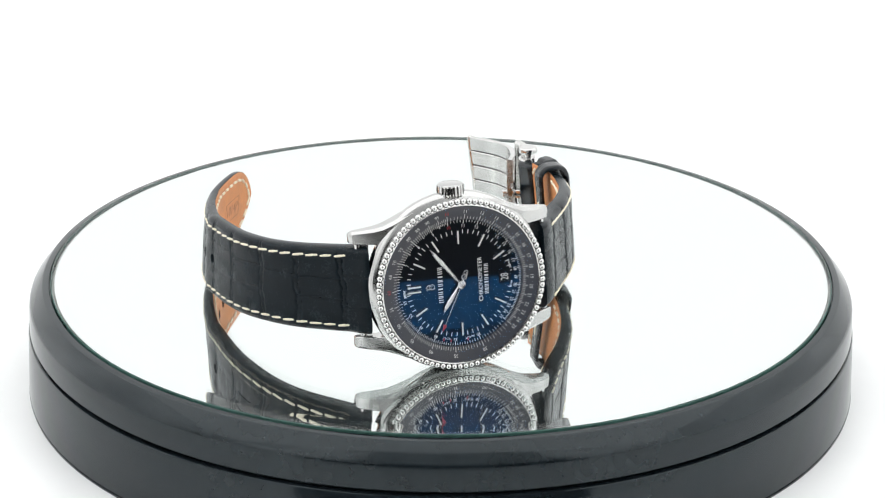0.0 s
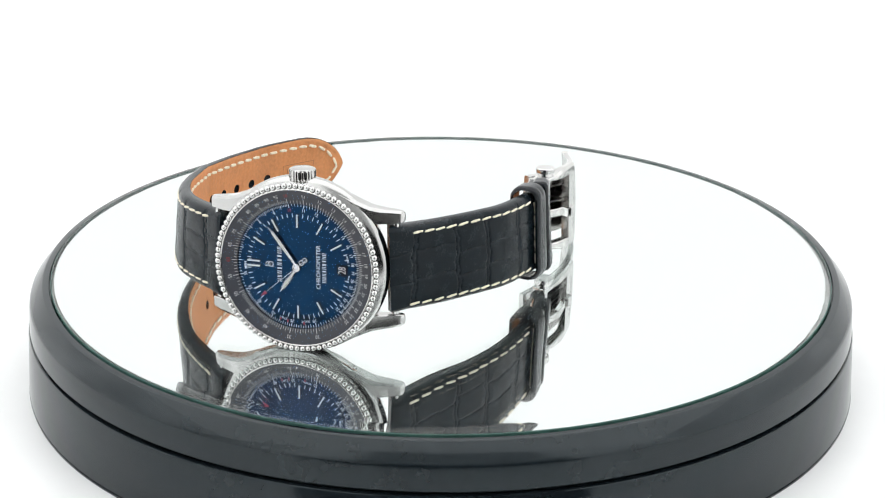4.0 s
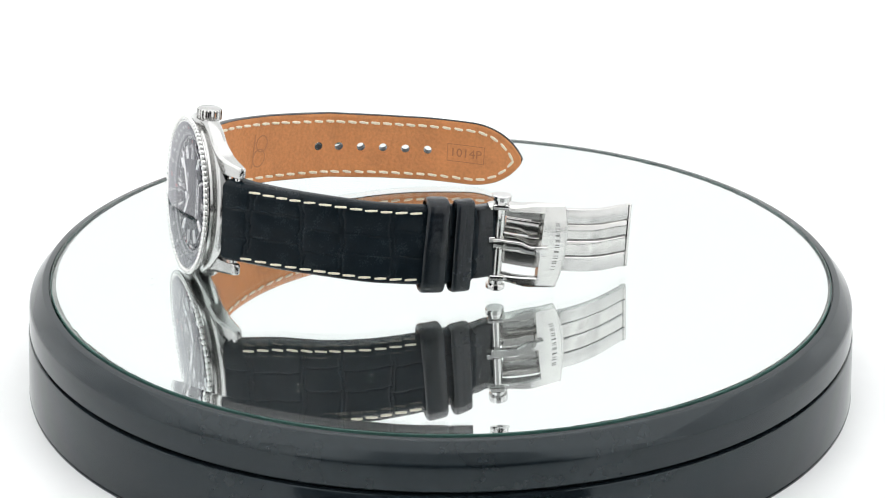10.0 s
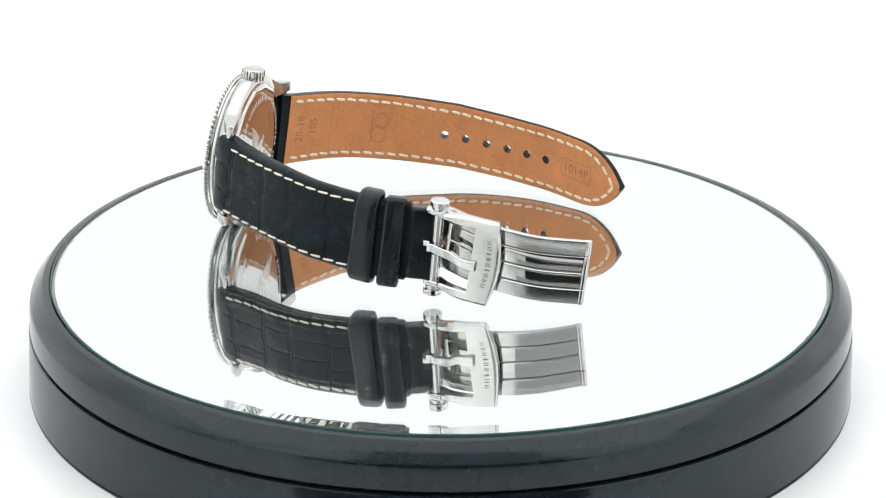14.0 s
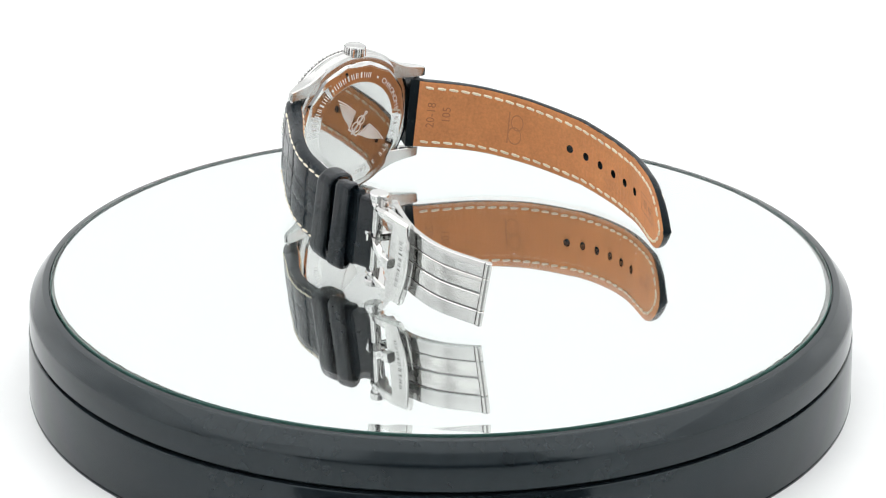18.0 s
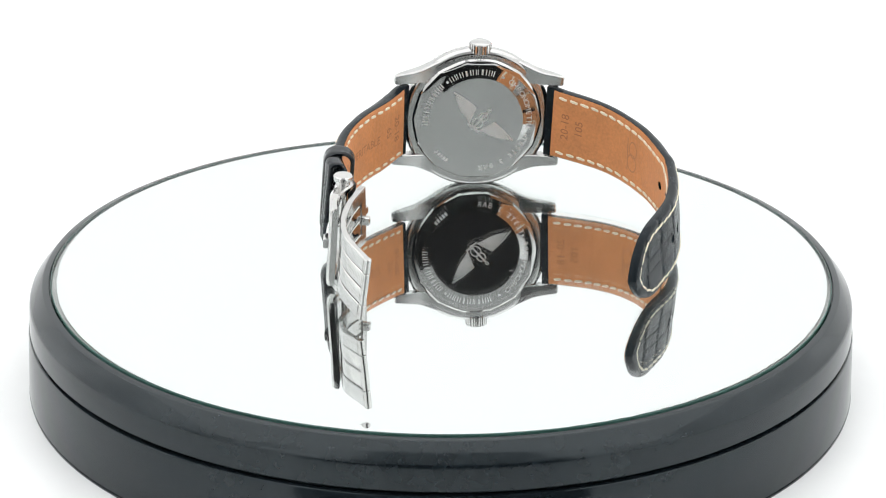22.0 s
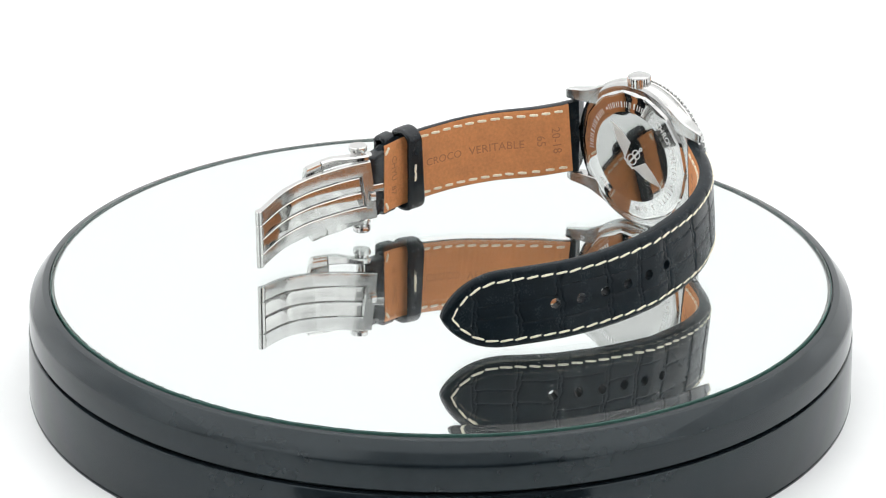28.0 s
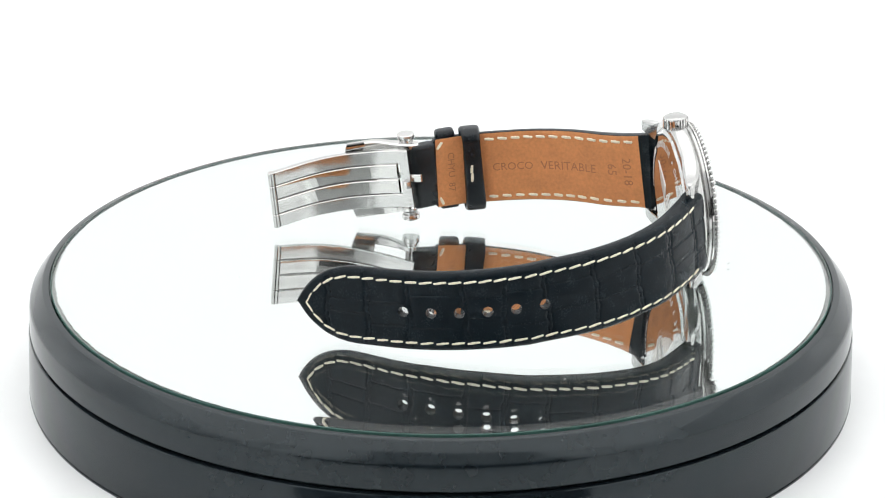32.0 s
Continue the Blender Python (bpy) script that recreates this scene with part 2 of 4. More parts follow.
# ---- turntable ----
def turntable():
    top = empty("turntable", "round black plastic display turntable with a mirrored top", "turntable")
    platter = part("platter", lathe([(93.4, -2.2), (93.4, -0.55), (93.55, -0.42), (94.85, -0.50), (95.10, -0.62), (97.75, -3.75), (98.05, -4.1), (98.25, -4.7),
                                     (98.55, -9.9), (98.35, -10.2), (97.4, -10.25), (60, -10.25), (60, -2.2)], 256, Matrix.Scale(MM, 4), True),
                   BLACK_PLASTIC, top, "bevelled black rim of the turning platter", angle=25)
    part("backing", lathe([(80, -0.90), (92.7, -0.90), (92.9, -1.4)], 256, Matrix.Scale(MM, 4)), CHIPPED, platter, "grey backing bared where the silver is chipped")
    # the silver ends in a ragged, chipped line and follows the ground bevel of the glass
    rng = random.Random(11)
    seg = 1440
    bite = [0.0] * seg
    for k in range(1500):
        c, d, w = rng.randrange(seg), rng.random() ** 2.0 * 0.48, rng.randint(0, 2)
        # chips gather in some stretches
        d *= max(0.12, math.sin(c * 0.0131 + 2.2 * math.sin(c * 0.0044)))
        for j in range(-w, w + 1):
            bite[(c + j) % seg] = max(bite[(c + j) % seg], d * (1 - abs(j) / (w + 1)))
    bm = bmesh.new()
    rings = []
    for r, z, f in ((60, -0.75, 0), (87.2, -0.75, 0), (87.6, -0.735, 0), (89, -0.66, 0), (92.35, -0.46, 1)):
        rings.append([((r - f * (bite[k] + 0.25 + 0.25 * math.sin(k * 0.013))) * math.cos(2 * math.pi * k / seg) * MM, (r - f * (bite[k] + 0.25 + 0.25 * math.sin(k * 0.013))) * math.sin(2 * math.pi * k / seg) * MM, z * MM) for k in range(seg)])
    loft(rings, None, False, bm)
    bm.faces.new([bm.verts.new(p) for p in rings[0]])
    bmesh.ops.remove_doubles(bm, verts=bm.verts, dist=1e-7)
    for f in bm.faces:
        if f.normal.z < 0:
            f.normal_flip()
    part("silvering", bm, MIRROR, platter, "silvered back of the mirror glass with a chipped edge", angle=80)
    pane = part("mirror_glass", lathe([(0, 0.0), (60, 0.0), (87.2, 0.0), (87.6, 0.015), (89, 0.09), (92.4, 0.28), (92.9, 0.05)], 256, Matrix.Scale(MM, 4)), PANE, platter, "clear glass face of the mirror")
    pane.visible_shadow = False
    # a little dust and lint
    bm = bmesh.new()
    rng = random.Random(5)
    for k in range(46):
        r, a = 88 * math.sqrt(rng.random()), rng.uniform(0, 2 * math.pi)
        x, y, d, g = r * math.cos(a), r * math.sin(a), rng.uniform(0.05, 0.13), rng.uniform(0, math.pi)
        long = d * (rng.uniform(4, 14) if rng.random() < 0.18 else 1.2)
        c, sn = math.cos(g), math.sin(g)
        low = [(x + c * u - sn * v, y + sn * u + c * v, 0.01) for u, v in ((-long, -d), (long, -d), (long, d), (-long, d))]
        high = [(x + 0.6 * (p[0] - x), y + 0.6 * (p[1] - y), 0.01 + d) for p in low]
        loft([low, high], None, True, bm)
    bm.transform(Matrix.Scale(MM, 4))
    tagged(part("dust", bm, DUST, platter, "grey dust specks and lint", smooth=False), kind="stuff")
    part("glass_edge", lathe([(92.9, 0.05), (93.1, -0.1), (93.15, -0.5), (93.15, -1.6)], 256, Matrix.Scale(MM, 4)), GLASS_EDGE, platter, "greenish ground glass edge")
    # shade inside the slot, put in as a near-black band
    part("gap", lathe([(97.2, -9.8), (97.2, -11.2)], 256, Matrix.Scale(MM, 4)), GAP_SHADE, top, "near-black band in the gap, its shade put into the colour")
    part("base", lathe([(60, -10.85), (98.3, -10.85), (98.7, -11.0), (98.85, -11.3), (99.6, -25.6), (99.6, -25.75), (99.45, -25.8), (99.45, -25.95), (99.65, -26.0), (99.65, -26.48), (60, -26.48)], 256, Matrix.Scale(MM, 4), True),
         BLACK_PLASTIC, top, "fixed drum base")
    return platter


PLATTER = turntable()

# ---- watch frame: x from 12 to 6, y up to the crown, z out of the dial ----
AZ, RISE, TILT = 18.0, 1.8, 5.6
DIAL_AT = Vector((4.1, -59.65, 18.70)) * MM
W_TURN = Matrix.Translation(DIAL_AT) @ pose(0, 0, 0, 0, 0, AZ) @ pose(0, 0, 0, 90 - TILT) @ pose(0, 0, 0, 0, 0, RISE)
W = W_TURN @ Matrix.Scale(MM, 4)
W_FACE = W @ Matrix.Translation((0, 0, -0.5))
FACE_TURN = W_TURN @ Matrix.Translation((0, 0, -0.5 * MM))
WATCH = empty("wrist_watch", "steel pilot watch on black crocodile strap, standing on its side", "watch")


def in_watch(x, y, z):
    return (W @ Vector((x, y, z))) / MM


# ---- lettering ----
def glyphs(text, size, place, bm=None, depth=0.04, bold=0.0):
    """Built-in letters, centred; place(x, y, z) gives each vertex its spot in millimetres of its frame."""
    bm = bm or bmesh.new()
    cu = bpy.data.curves.new("letters", "FONT")
    cu.body, cu.size, cu.align_x, cu.align_y, cu.extrude, cu.resolution_u = text, size, "CENTER", "CENTER", depth / 2, 3
    cu.offset = bold
    ob = new("letters", cu)
    bpy.context.view_layer.update()
    me = bpy.data.meshes.new_from_object(ob.evaluated_get(bpy.context.evaluated_depsgraph_get()))
    for v in me.vertices:
        v.co = place(*v.co)
    bm.from_mesh(me)
    bpy.data.objects.remove(ob)
    bpy.data.meshes.remove(me)
    bpy.data.curves.remove(cu)
    return bm


def bars(rects, place, bm=None, depth=0.04):
    """Flat slabs (x0, x1, y0, y1) set by place()."""
    bm = bm or bmesh.new()
    for x0, x1, y0, y1 in rects:
        n = max(1, int(abs(x1 - x0) / 0.8))
        low, high = [], []
        for k in range(n + 1):
            x = x0 + (x1 - x0) * k / n
            low.append([bm.verts.new(place(x, y, z)) for y, z in ((y0, -depth / 2), (y1, -depth / 2), (y1, depth / 2), (y0, depth / 2))])
        made = []
        for a, b in zip(low, low[1:]):
            for i in range(4):
                made.append(bm.faces.new((a[i], a[(i + 1) % 4], b[(i + 1) % 4], b[i])))
        made += [bm.faces.new(low[0][::-1]), bm.faces.new(low[-1])]
        bmesh.ops.recalc_face_normals(bm, faces=made)
    return bm


def word_blocks(n, height, pitch, gap):
    """A row of plain upright bars, as long as the word that stands there."""
    rects = []
    for k in range(n):
        x = (k - (n - 1) / 2) * pitch
        w = (pitch - gap) / 2 * (1.05, 0.8, 1.0, 0.5, 0.95, 0.75, 0.5, 1.05, 0.9)[k % 9]
        t = height * 0.16
        rects += [(x - w, x - w + t, -height / 2, height / 2), (x + w - t, x + w, -height / 2, height / 2)]
    return rects


# ---- case ----
def case():
    part("case_middle", lathe([(15.6, -5.55), (16.6, -5.55), (18.1, -5.5), (18.85, -5.35), (19.35, -4.9), (19.6, -4.2), (19.65, -3.4), (19.55, -2.6), (19.2, -2.0), (18.2, -1.5), (17.7, -1.35), (17.45, -1.1), (17.75, -0.95), (17.75, -0.4), (16.8, -0.4)], 160, W),
         CASE_STEEL, WATCH, "satin steel case band")
    for sx in (-1, 1):
        for sy in (-1, 1):
            secs = []
            for u, v0, v1, z0, z1 in ((2, 13.5, 18.9, -5.0, -1.7), (6, 12.4, 18.0, -5.1, -1.7), (9, 11.2, 16.95, -5.2, -1.7), (11.5, 10.5, 15.75, -5.4, -1.75), (13.5, 10.3, 14.8, -5.7, -1.95), (15.5, 10.2, 13.95, -6.0, -2.35), (17.5, 10.2, 13.5, -6.4, -3.05),
                                      (19.3, 10.2, 13.2, -6.65, -3.85), (20.7, 10.2, 13.0, -6.9, -4.65), (21.6, 10.2, 12.85, -7.0, -5.2), (22.0, 10.3, 12.7, -6.95, -5.5), (22.3, 10.7, 12.35, -6.7, -6.0)):
                c = 0.32 if u > 19 else 0.4
                secs.append([(sx * u, sy * v, z) for v, z in ((v0, z0 + c * .4), (v0 + c * .4, z0), (v1 - c, z0), (v1, z0 + c), (v1, z1 - c * 1.6), (v1 - c * 1.6, z1), (v0 + c * .4, z1), (v0, z1 - c * .4))])
            part("lug", loft(secs, W), CASE_STEEL, WATCH, "satin bevelled lug", angle=28)
        # spring bar between the lugs
        part("spring_bar", lathe([(0, -10.1), (0.8, -10.1), (0.8, 10.1), (0, 10.1)], 16, W @ Matrix.Translation((sx * 20.4, 0, -5.7)) @ pose(0, 0, 0, 90)), STEEL, WATCH)
    # bezel and its beads
    bezel = part("bezel", lathe([(16.9, 0.1), (17.75, 0.12), (18.1, 0.3), (18.2, 0.6), (18.0, 0.85), (17.8, 1.2), (17.6, 1.5), (17.42, 1.6), (17.25, 1.55), (17.2, 1.0)], 200, W_FACE),
                 STEEL, WATCH, "polished steel bezel with a beaded edge")
    bead = bmesh.new()
    bmesh.ops.create_uvsphere(bead, u_segments=16, v_segments=10, radius=0.655 * MM)
    me = bpy.data.meshes.new("bead")
    bead.to_mesh(me)
    bead.free()
    me.materials.append(BEAD_STEEL)
    me.shade_smooth()
    for k in range(88):
        a = 2 * math.pi * k / 88
        ob = new("bead", me)
        ob.parent = bezel
        ob.matrix_basis = FACE_TURN @ Matrix.Translation(Vector((18.15 * math.cos(a), 18.15 * math.sin(a), 1.25)) * MM)
    # crystal
    glass = part("crystal", lathe([(0, 2.05), (6, 2.03), (12, 1.97), (16.2, 1.90), (17.0, 1.80), (17.28, 1.5)], 128, W_FACE), SAPPHIRE, WATCH, "domed sapphire crystal with a blue coating")
    glass.visible_shadow = False


def case_back():
    n = 14
    bm = bmesh.new()
    seg = 112

    def poly(r, a, amount):
        h = 2 * math.pi / n
        return r * (1 - amount + amount * math.cos(h / 2) / math.cos((a % h) - h / 2))
    rings = []
    for r, z, amount in ((17.2, -5.3, 0), (17.2, -5.62, 0.7), (16.7, -6.02, 0.7), (15.9, -6.15, 0.25), (15.4, -6.18, 0), (12.15, -6.60, 0), (12.0, -6.62, 0), (11.8, -6.62, 0), (6.0, -6.62, 0), (0.0001, -6.62, 0)):
        rings.append([bm.verts.new((poly(r, 2 * math.pi * k / seg, amount) * math.cos(2 * math.pi * k / seg), poly(r, 2 * math.pi * k / seg, amount) * math.sin(2 * math.pi * k / seg), z)) for k in range(seg)])
    for a, b in zip(rings, rings[1:]):
        for k in range(seg):
            bm.faces.new((a[k], a[(k + 1) % seg], b[(k + 1) % seg], b[k]))
    bmesh.ops.recalc_face_normals(bm, faces=bm.faces)
    bm.transform(W)
    back = part("case_back", bm, BACK_STEEL, WATCH, "polished faceted screw-down case back", angle=22)

    def ring_spot(alpha, r=13.7):
        def place(x, y, z):
            a = alpha + x / r
            rr = r + y
            return (-rr * math.sin(a), rr * math.cos(a), -6.18 - (15.4 - rr) * 0.129 - 0.02 - z)
        return place
    for alpha, text in ((68, "CHRONOMETRE"), (143, "TESTE 3 BAR")):
        bm = bmesh.new()
        # letter by letter round the ring
        for k, ch in enumerate(text):
            if ch != " ":
                glyphs(ch, 2.0, ring_spot(radians(alpha + (k - (len(text) - 1) / 2) * 6.1)), bm)
        bm.transform(W)
        part("lettering", bm, ENGRAVED, back, "engraved lettering", smooth=False)
    dot = [(-0.3, 0.3, -0.3, 0.3)]
    number = [(-2.3 + 0.9 * k, -1.7 + 0.9 * k, -0.5, 0.5) for k in range(5)]
    for alpha, rects in ((-9, word_blocks(9, 1.45, 1.40, 0.45)), (-70, word_blocks(9, 1.45, 1.40, 0.45)), (-38, dot), (27, dot), (108, dot), (222, number)):
        bm = bars(rects, ring_spot(radians(alpha)))
        bm.transform(W)
        part("engraved_mark", bm, ENGRAVED, back, smooth=False)
    # winged emblem as plain raised shapes
    bm = bmesh.new()
    turn = Matrix.Translation((-0.8, 0.2, -6.62)) @ pose(0, 0, 0, 0, 0, 40) @ Matrix.Diagonal((1.09, 1.18, 1, 1))
    for side in (1, -1):
        for k in range(13):
            f = k / 12
            root = Vector((2.9 - 1.4 * f, 1.6 - 3.7 * f))
            end = Vector((9.6 - 6.5 * f ** 0.8, 1.0 - 1.5 * f - 2.4 * f * (1 - f) - 0.9 * f))
            d = (end - root).normalized()
            q = Vector((-d.y, d.x))
            mid = root.lerp(end, 0.55) + q * 0.22 * (1 - f)
            pts = [root + q * 0.11, mid + q * 0.15, end + q * 0.16, end + d * 0.2, end - q * 0.16, mid - q * 0.13, root - q * 0.11]
            a = [turn @ Vector((side * v.x, v.y, 0.06)) for v in pts]
            b = [turn @ Vector((side * v.x, v.y, -0.12)) for v in pts]
            part("feather", loft([a, b], W), FROST, back, smooth=False)
    for r, cx, cy in ((1.15, 0.0, 0.95), (1.35, 0.0, -0.9), (0.45, 0.0, 3.0)):
        ring = lathe([(r - 0.25, 0.06), (r - 0.25, -0.08), (r, -0.08), (r, 0.06)], 28, turn @ Matrix.Translation((cx, cy, 0)), True)
        me = bpy.data.meshes.new("t")
        ring.to_mesh(me)
        ring.free()
        bm.from_mesh(me)
        bpy.data.meshes.remove(me)
    box(-0.2, 0.2, -2.9, 2.6, -0.14, 0.06, 0, 1, turn, bm)
    box(-1.7, 1.7, -2.6, -2.2, -0.14, 0.06, 0, 1, turn, bm)
    bm.transform(W)
    part("emblem", bm, FROST, back, "raised winged emblem", smooth=False)


def crown():
    n = 22
    seg = n * 6
    prof = []
    for k in range(seg):
        f = (k % 6) / 6
        prof.append(2.95 if f < 0.5 else 2.5)
    secs = []
    for y, s in ((18.4, 0.90), (18.55, 1.0), (20.75, 1.0), (20.95, 0.95)):
        secs.append([(prof[k] * s * math.cos(2 * math.pi * k / seg), y, prof[k] * s * math.sin(2 * math.pi * k / seg) - 3.7) for k in range(seg)])
    top = part("crown", loft(secs, W), STEEL, WATCH, "fluted steel crown", angle=25)
    cap = W @ Matrix.Translation((0, 0, -3.7)) @ pose(0, 0, 0, -90)
    part("crown_cap", lathe([(2.7, 20.8), (2.6, 21.05), (2.3, 21.2), (0, 21.3)], 48, cap), CASE_STEEL, top, "domed end")
    part("crown_tube", lathe([(1.5, 16.9), (1.5, 18.6)], 40, cap), STEEL_SATIN, top)


# ---- dial ----
def clock_spot(theta, r, z, slope=0.0, base=13.95):
    """A place function: x clockwise along the ring, y outwards."""
    th = radians(theta)

    def place(x, y, h):
        a = th + x / r
        rr = r + y
        return (-rr * math.cos(a), rr * math.sin(a), z + max(0, rr - base) * slope + h)
    return place


def flat_spot(theta, r, z):
    th = radians(theta)

    def place(x, y, h):
        return (-(r + y) * math.cos(th) + x * math.sin(th), (r + y) * math.sin(th) + x * math.cos(th), z + h)
    return place


def dial_text(cx, cy, z=0.03):
    """Upright lettering: up is towards 12, right is towards 3."""
    return lambda x, y, h: (cx - y, cy + x, z + h)


def scale_angle(n):
    return 81.3 + 360 * math.log10(n / 10)


def dial():
    base = part("dial", lathe([(0, 0), (13.96, 0)], 128, W_FACE), DIAL, WATCH, "black lacquer dial")
    slope = 0.33
    part("scale_ring", lathe([(13.96, -0.1), (13.96, 0.3), (14.1, 0.34), (16.96, 0.34 + 2.86 * slope), (17.3, 1.3)], 160, W_FACE), RING, WATCH, "anthracite slide-rule ring, the crystal's bluish reflection put into its colour")
    ticks_in, ticks_out, nums_in, nums_out, reds, track = [bmesh.new() for k in range(6)]
    marks = []
    k = 100
    while k < 1000:
        marks.append(k)
        k += 2 if k < 250 else (5 if k < 500 else 10)
    labels = list(range(10, 26)) + list(range(30, 100, 5))
    for k in marks:
        n = k / 10
        a = scale_angle(n)
        major = n in labels
        mid = (k % 10 == 0) if n < 50 else (k % 50 == 0)
        length = 1.05 if major else (0.85 if mid else 0.6)
        w = 0.075 if major else 0.05
        bars([(-w, w, 0.12, 0.12 + length)], clock_spot(a, 14.0, 0.37, slope), ticks_out, 0.03)
        bars([(-w, w, -length * 0.8 - 0.08, -0.08)], clock_spot(a, 13.9, 0.03), ticks_in, 0.03)
    for n in labels:
        a = scale_angle(n)
        special = n in (10, 60)
        glyphs(str(n), 1.05, clock_spot(a, 15.85, 0.385, slope), reds if special else nums_out, 0.03, 0.0)
        short = n if n < 60 else (n // 10 if n % 10 == 0 and n > 60 else 0)
        if short:
            glyphs(str(short), 0.95, clock_spot(a, 12.5, 0.03), reds if special else nums_in, 0.03, 0.0)
    for n in (36, 37.8, 32.3):
        bars([(-0.16, 0.16, -0.4, 0.2)], clock_spot(scale_angle(n), 12.9, 0.032), reds, 0.03)
    for k in range(60):
        if k % 5:
            bars([(-0.075, 0.075, -0.45, 0.45)], clock_spot(k * 6, 11.35, 0.03), track, 0.03)
    for bm, mat, name, text in ((ticks_in, PRINT, "inner_scale_ticks", "white printed scale lines"), (ticks_out, PRINT_GREY, "ring_scale_ticks", "grey printed scale lines"), (nums_in, PRINT, "inner_numerals", "white printed numerals"),
                                (nums_out, PRINT_GREY, "ring_numerals", "grey printed numerals"), (reds, RED, "red_marks", "red printed marks"), (track, PRINT, "minute_track", "white minute dashes")):
        bm.transform(W_FACE)
        tagged(part(name, bm, mat, base, text, smooth=False), kind="stuff")
    for text, size, spot, bold in (("STAT.", 0.75, clock_spot(287, 12.4, 0.03), 0.0), ("NAUT.", 0.75, clock_spot(263, 12.4, 0.03), 0.0),
                                   ("MPH", 0.85, clock_spot(356.5, 12.2, 0.03), 0.015), ("SWISS", 0.6, clock_spot(189, 11.55, 0.03), 0.0), ("MADE", 0.6, clock_spot(167, 11.55, 0.03), 0.0),
                                   ("CHRONOMETER", 1.32, dial_text(4.65, 0.2), 0.0)):
        bm = glyphs(text, size, spot, None, 0.03, bold)
        bm.transform(W_FACE)
        part("lettering", bm, PRINT, base, "white printed word", smooth=False)
    for rects, cx in ((word_blocks(9, 0.92, 0.76, 0.24), 5.95), (word_blocks(9, 1.05, 0.90, 0.30), -4.3)):
        bm = bars(rects, dial_text(cx, 0.15), None, 0.03)
        bm.transform(W_FACE)
        part("word_shape", bm, PRINT, base, "white printed mark", smooth=False)
    # applied emblem at 12
    bm = bmesh.new()
    for r, cx, cy in ((0.55, -6.9, 0.05), (0.62, -6.25, 0.05)):
        ring = lathe([(r - 0.14, 0.04), (r - 0.14, 0.22), (r, 0.22), (r, 0.04)], 24, Matrix.Translation((cx, cy, 0)), True)
        me = bpy.data.meshes.new("t")
        ring.to_mesh(me)
        ring.free()
        bm.from_mesh(me)
        bpy.data.meshes.remove(me)
    box(-7.6, -5.5, -0.5, -0.36, 0.04, 0.22, 0, 1, None, bm)
    bm.transform(W_FACE)
    part("applied_emblem", bm, HAND_STEEL, base, "small applied steel emblem")
    # applied hour markers
    for h in range(12):
        spots = [0.0] if h not in (0, 6) else ([-0.55, 0.55] if h == 0 else [])
        for off in spots:
            bm = bmesh.new()
            r0, r1, w, t = 8.55, 11.8, 0.34, 0.42
            sp = flat_spot(h * 30, 0, 0.02)
            a = [sp(off - w, r0, 0), sp(off + w, r0, 0), sp(off + w, r1, 0), sp(off - w, r1, 0)]
            b = [sp(off - w * 0.45, r0 + 0.15, t), sp(off + w * 0.45, r0 + 0.15, t), sp(off + w * 0.45, r1 - 0.15, t), sp(off - w * 0.45, r1 - 0.15, t)]
            loft([a, b], W_FACE, True, bm)
            mark = part("hour_marker", bm, HAND_STEEL, base, "applied steel baton", smooth=False)
            lume = bars([(off - 0.17, off + 0.17, r0 + 0.2, r1 - 0.2)], flat_spot(h * 30, 0, 0.46), None, 0.04)
            lume.transform(W_FACE)
            part("lume_strip", lume, LUME, mark, "white luminous strip", smooth=False)
    # date at 6
    win = box(8.95, 11.25, -1.15, 1.15, 0.0, 0.05, 0, 1, W_FACE)
    date = part("date_window", win, DATE_BLACK, base, "date window showing 28", smooth=False)
    bm = glyphs("28", 2.5, lambda x, y, h: (10.1 - y, x * 0.66, 0.075 + h), None, 0.03)
    bm.transform(W_FACE)
    part("date_numeral", bm, PRINT_GREY, date, "white numeral", smooth=False)
    fr = bmesh.new()
    for b in ((8.8, 8.95, -1.3, 1.3), (11.25, 11.4, -1.3, 1.3), (8.95, 11.25, -1.3, -1.15), (8.95, 11.25, 1.15, 1.3)):
        box(*b, 0.0, 0.1, 0, 1, W_FACE, fr)
    part("date_frame", fr, DATE_BLACK, date, smooth=False)


def hand_blade(length, w, z, t=0.22):
    """A facetted hand along -x with its pivot at the origin."""
    half = [(-0.6, 0.25), (0.6, 0.28), (length * 0.18, 0.30), (length * 0.62, w), (length * 0.86, w * 0.72), (length, 0.02)]
    base = [(-x, y, z) for x, y in half] + [(-x, -y, z) for x, y in reversed(half)]
    ridge = [(-x, y * 0.35, z + t) for x, y in half] + [(-x, -y * 0.35, z + t) for x, y in reversed(half)]
    return loft([base, ridge])


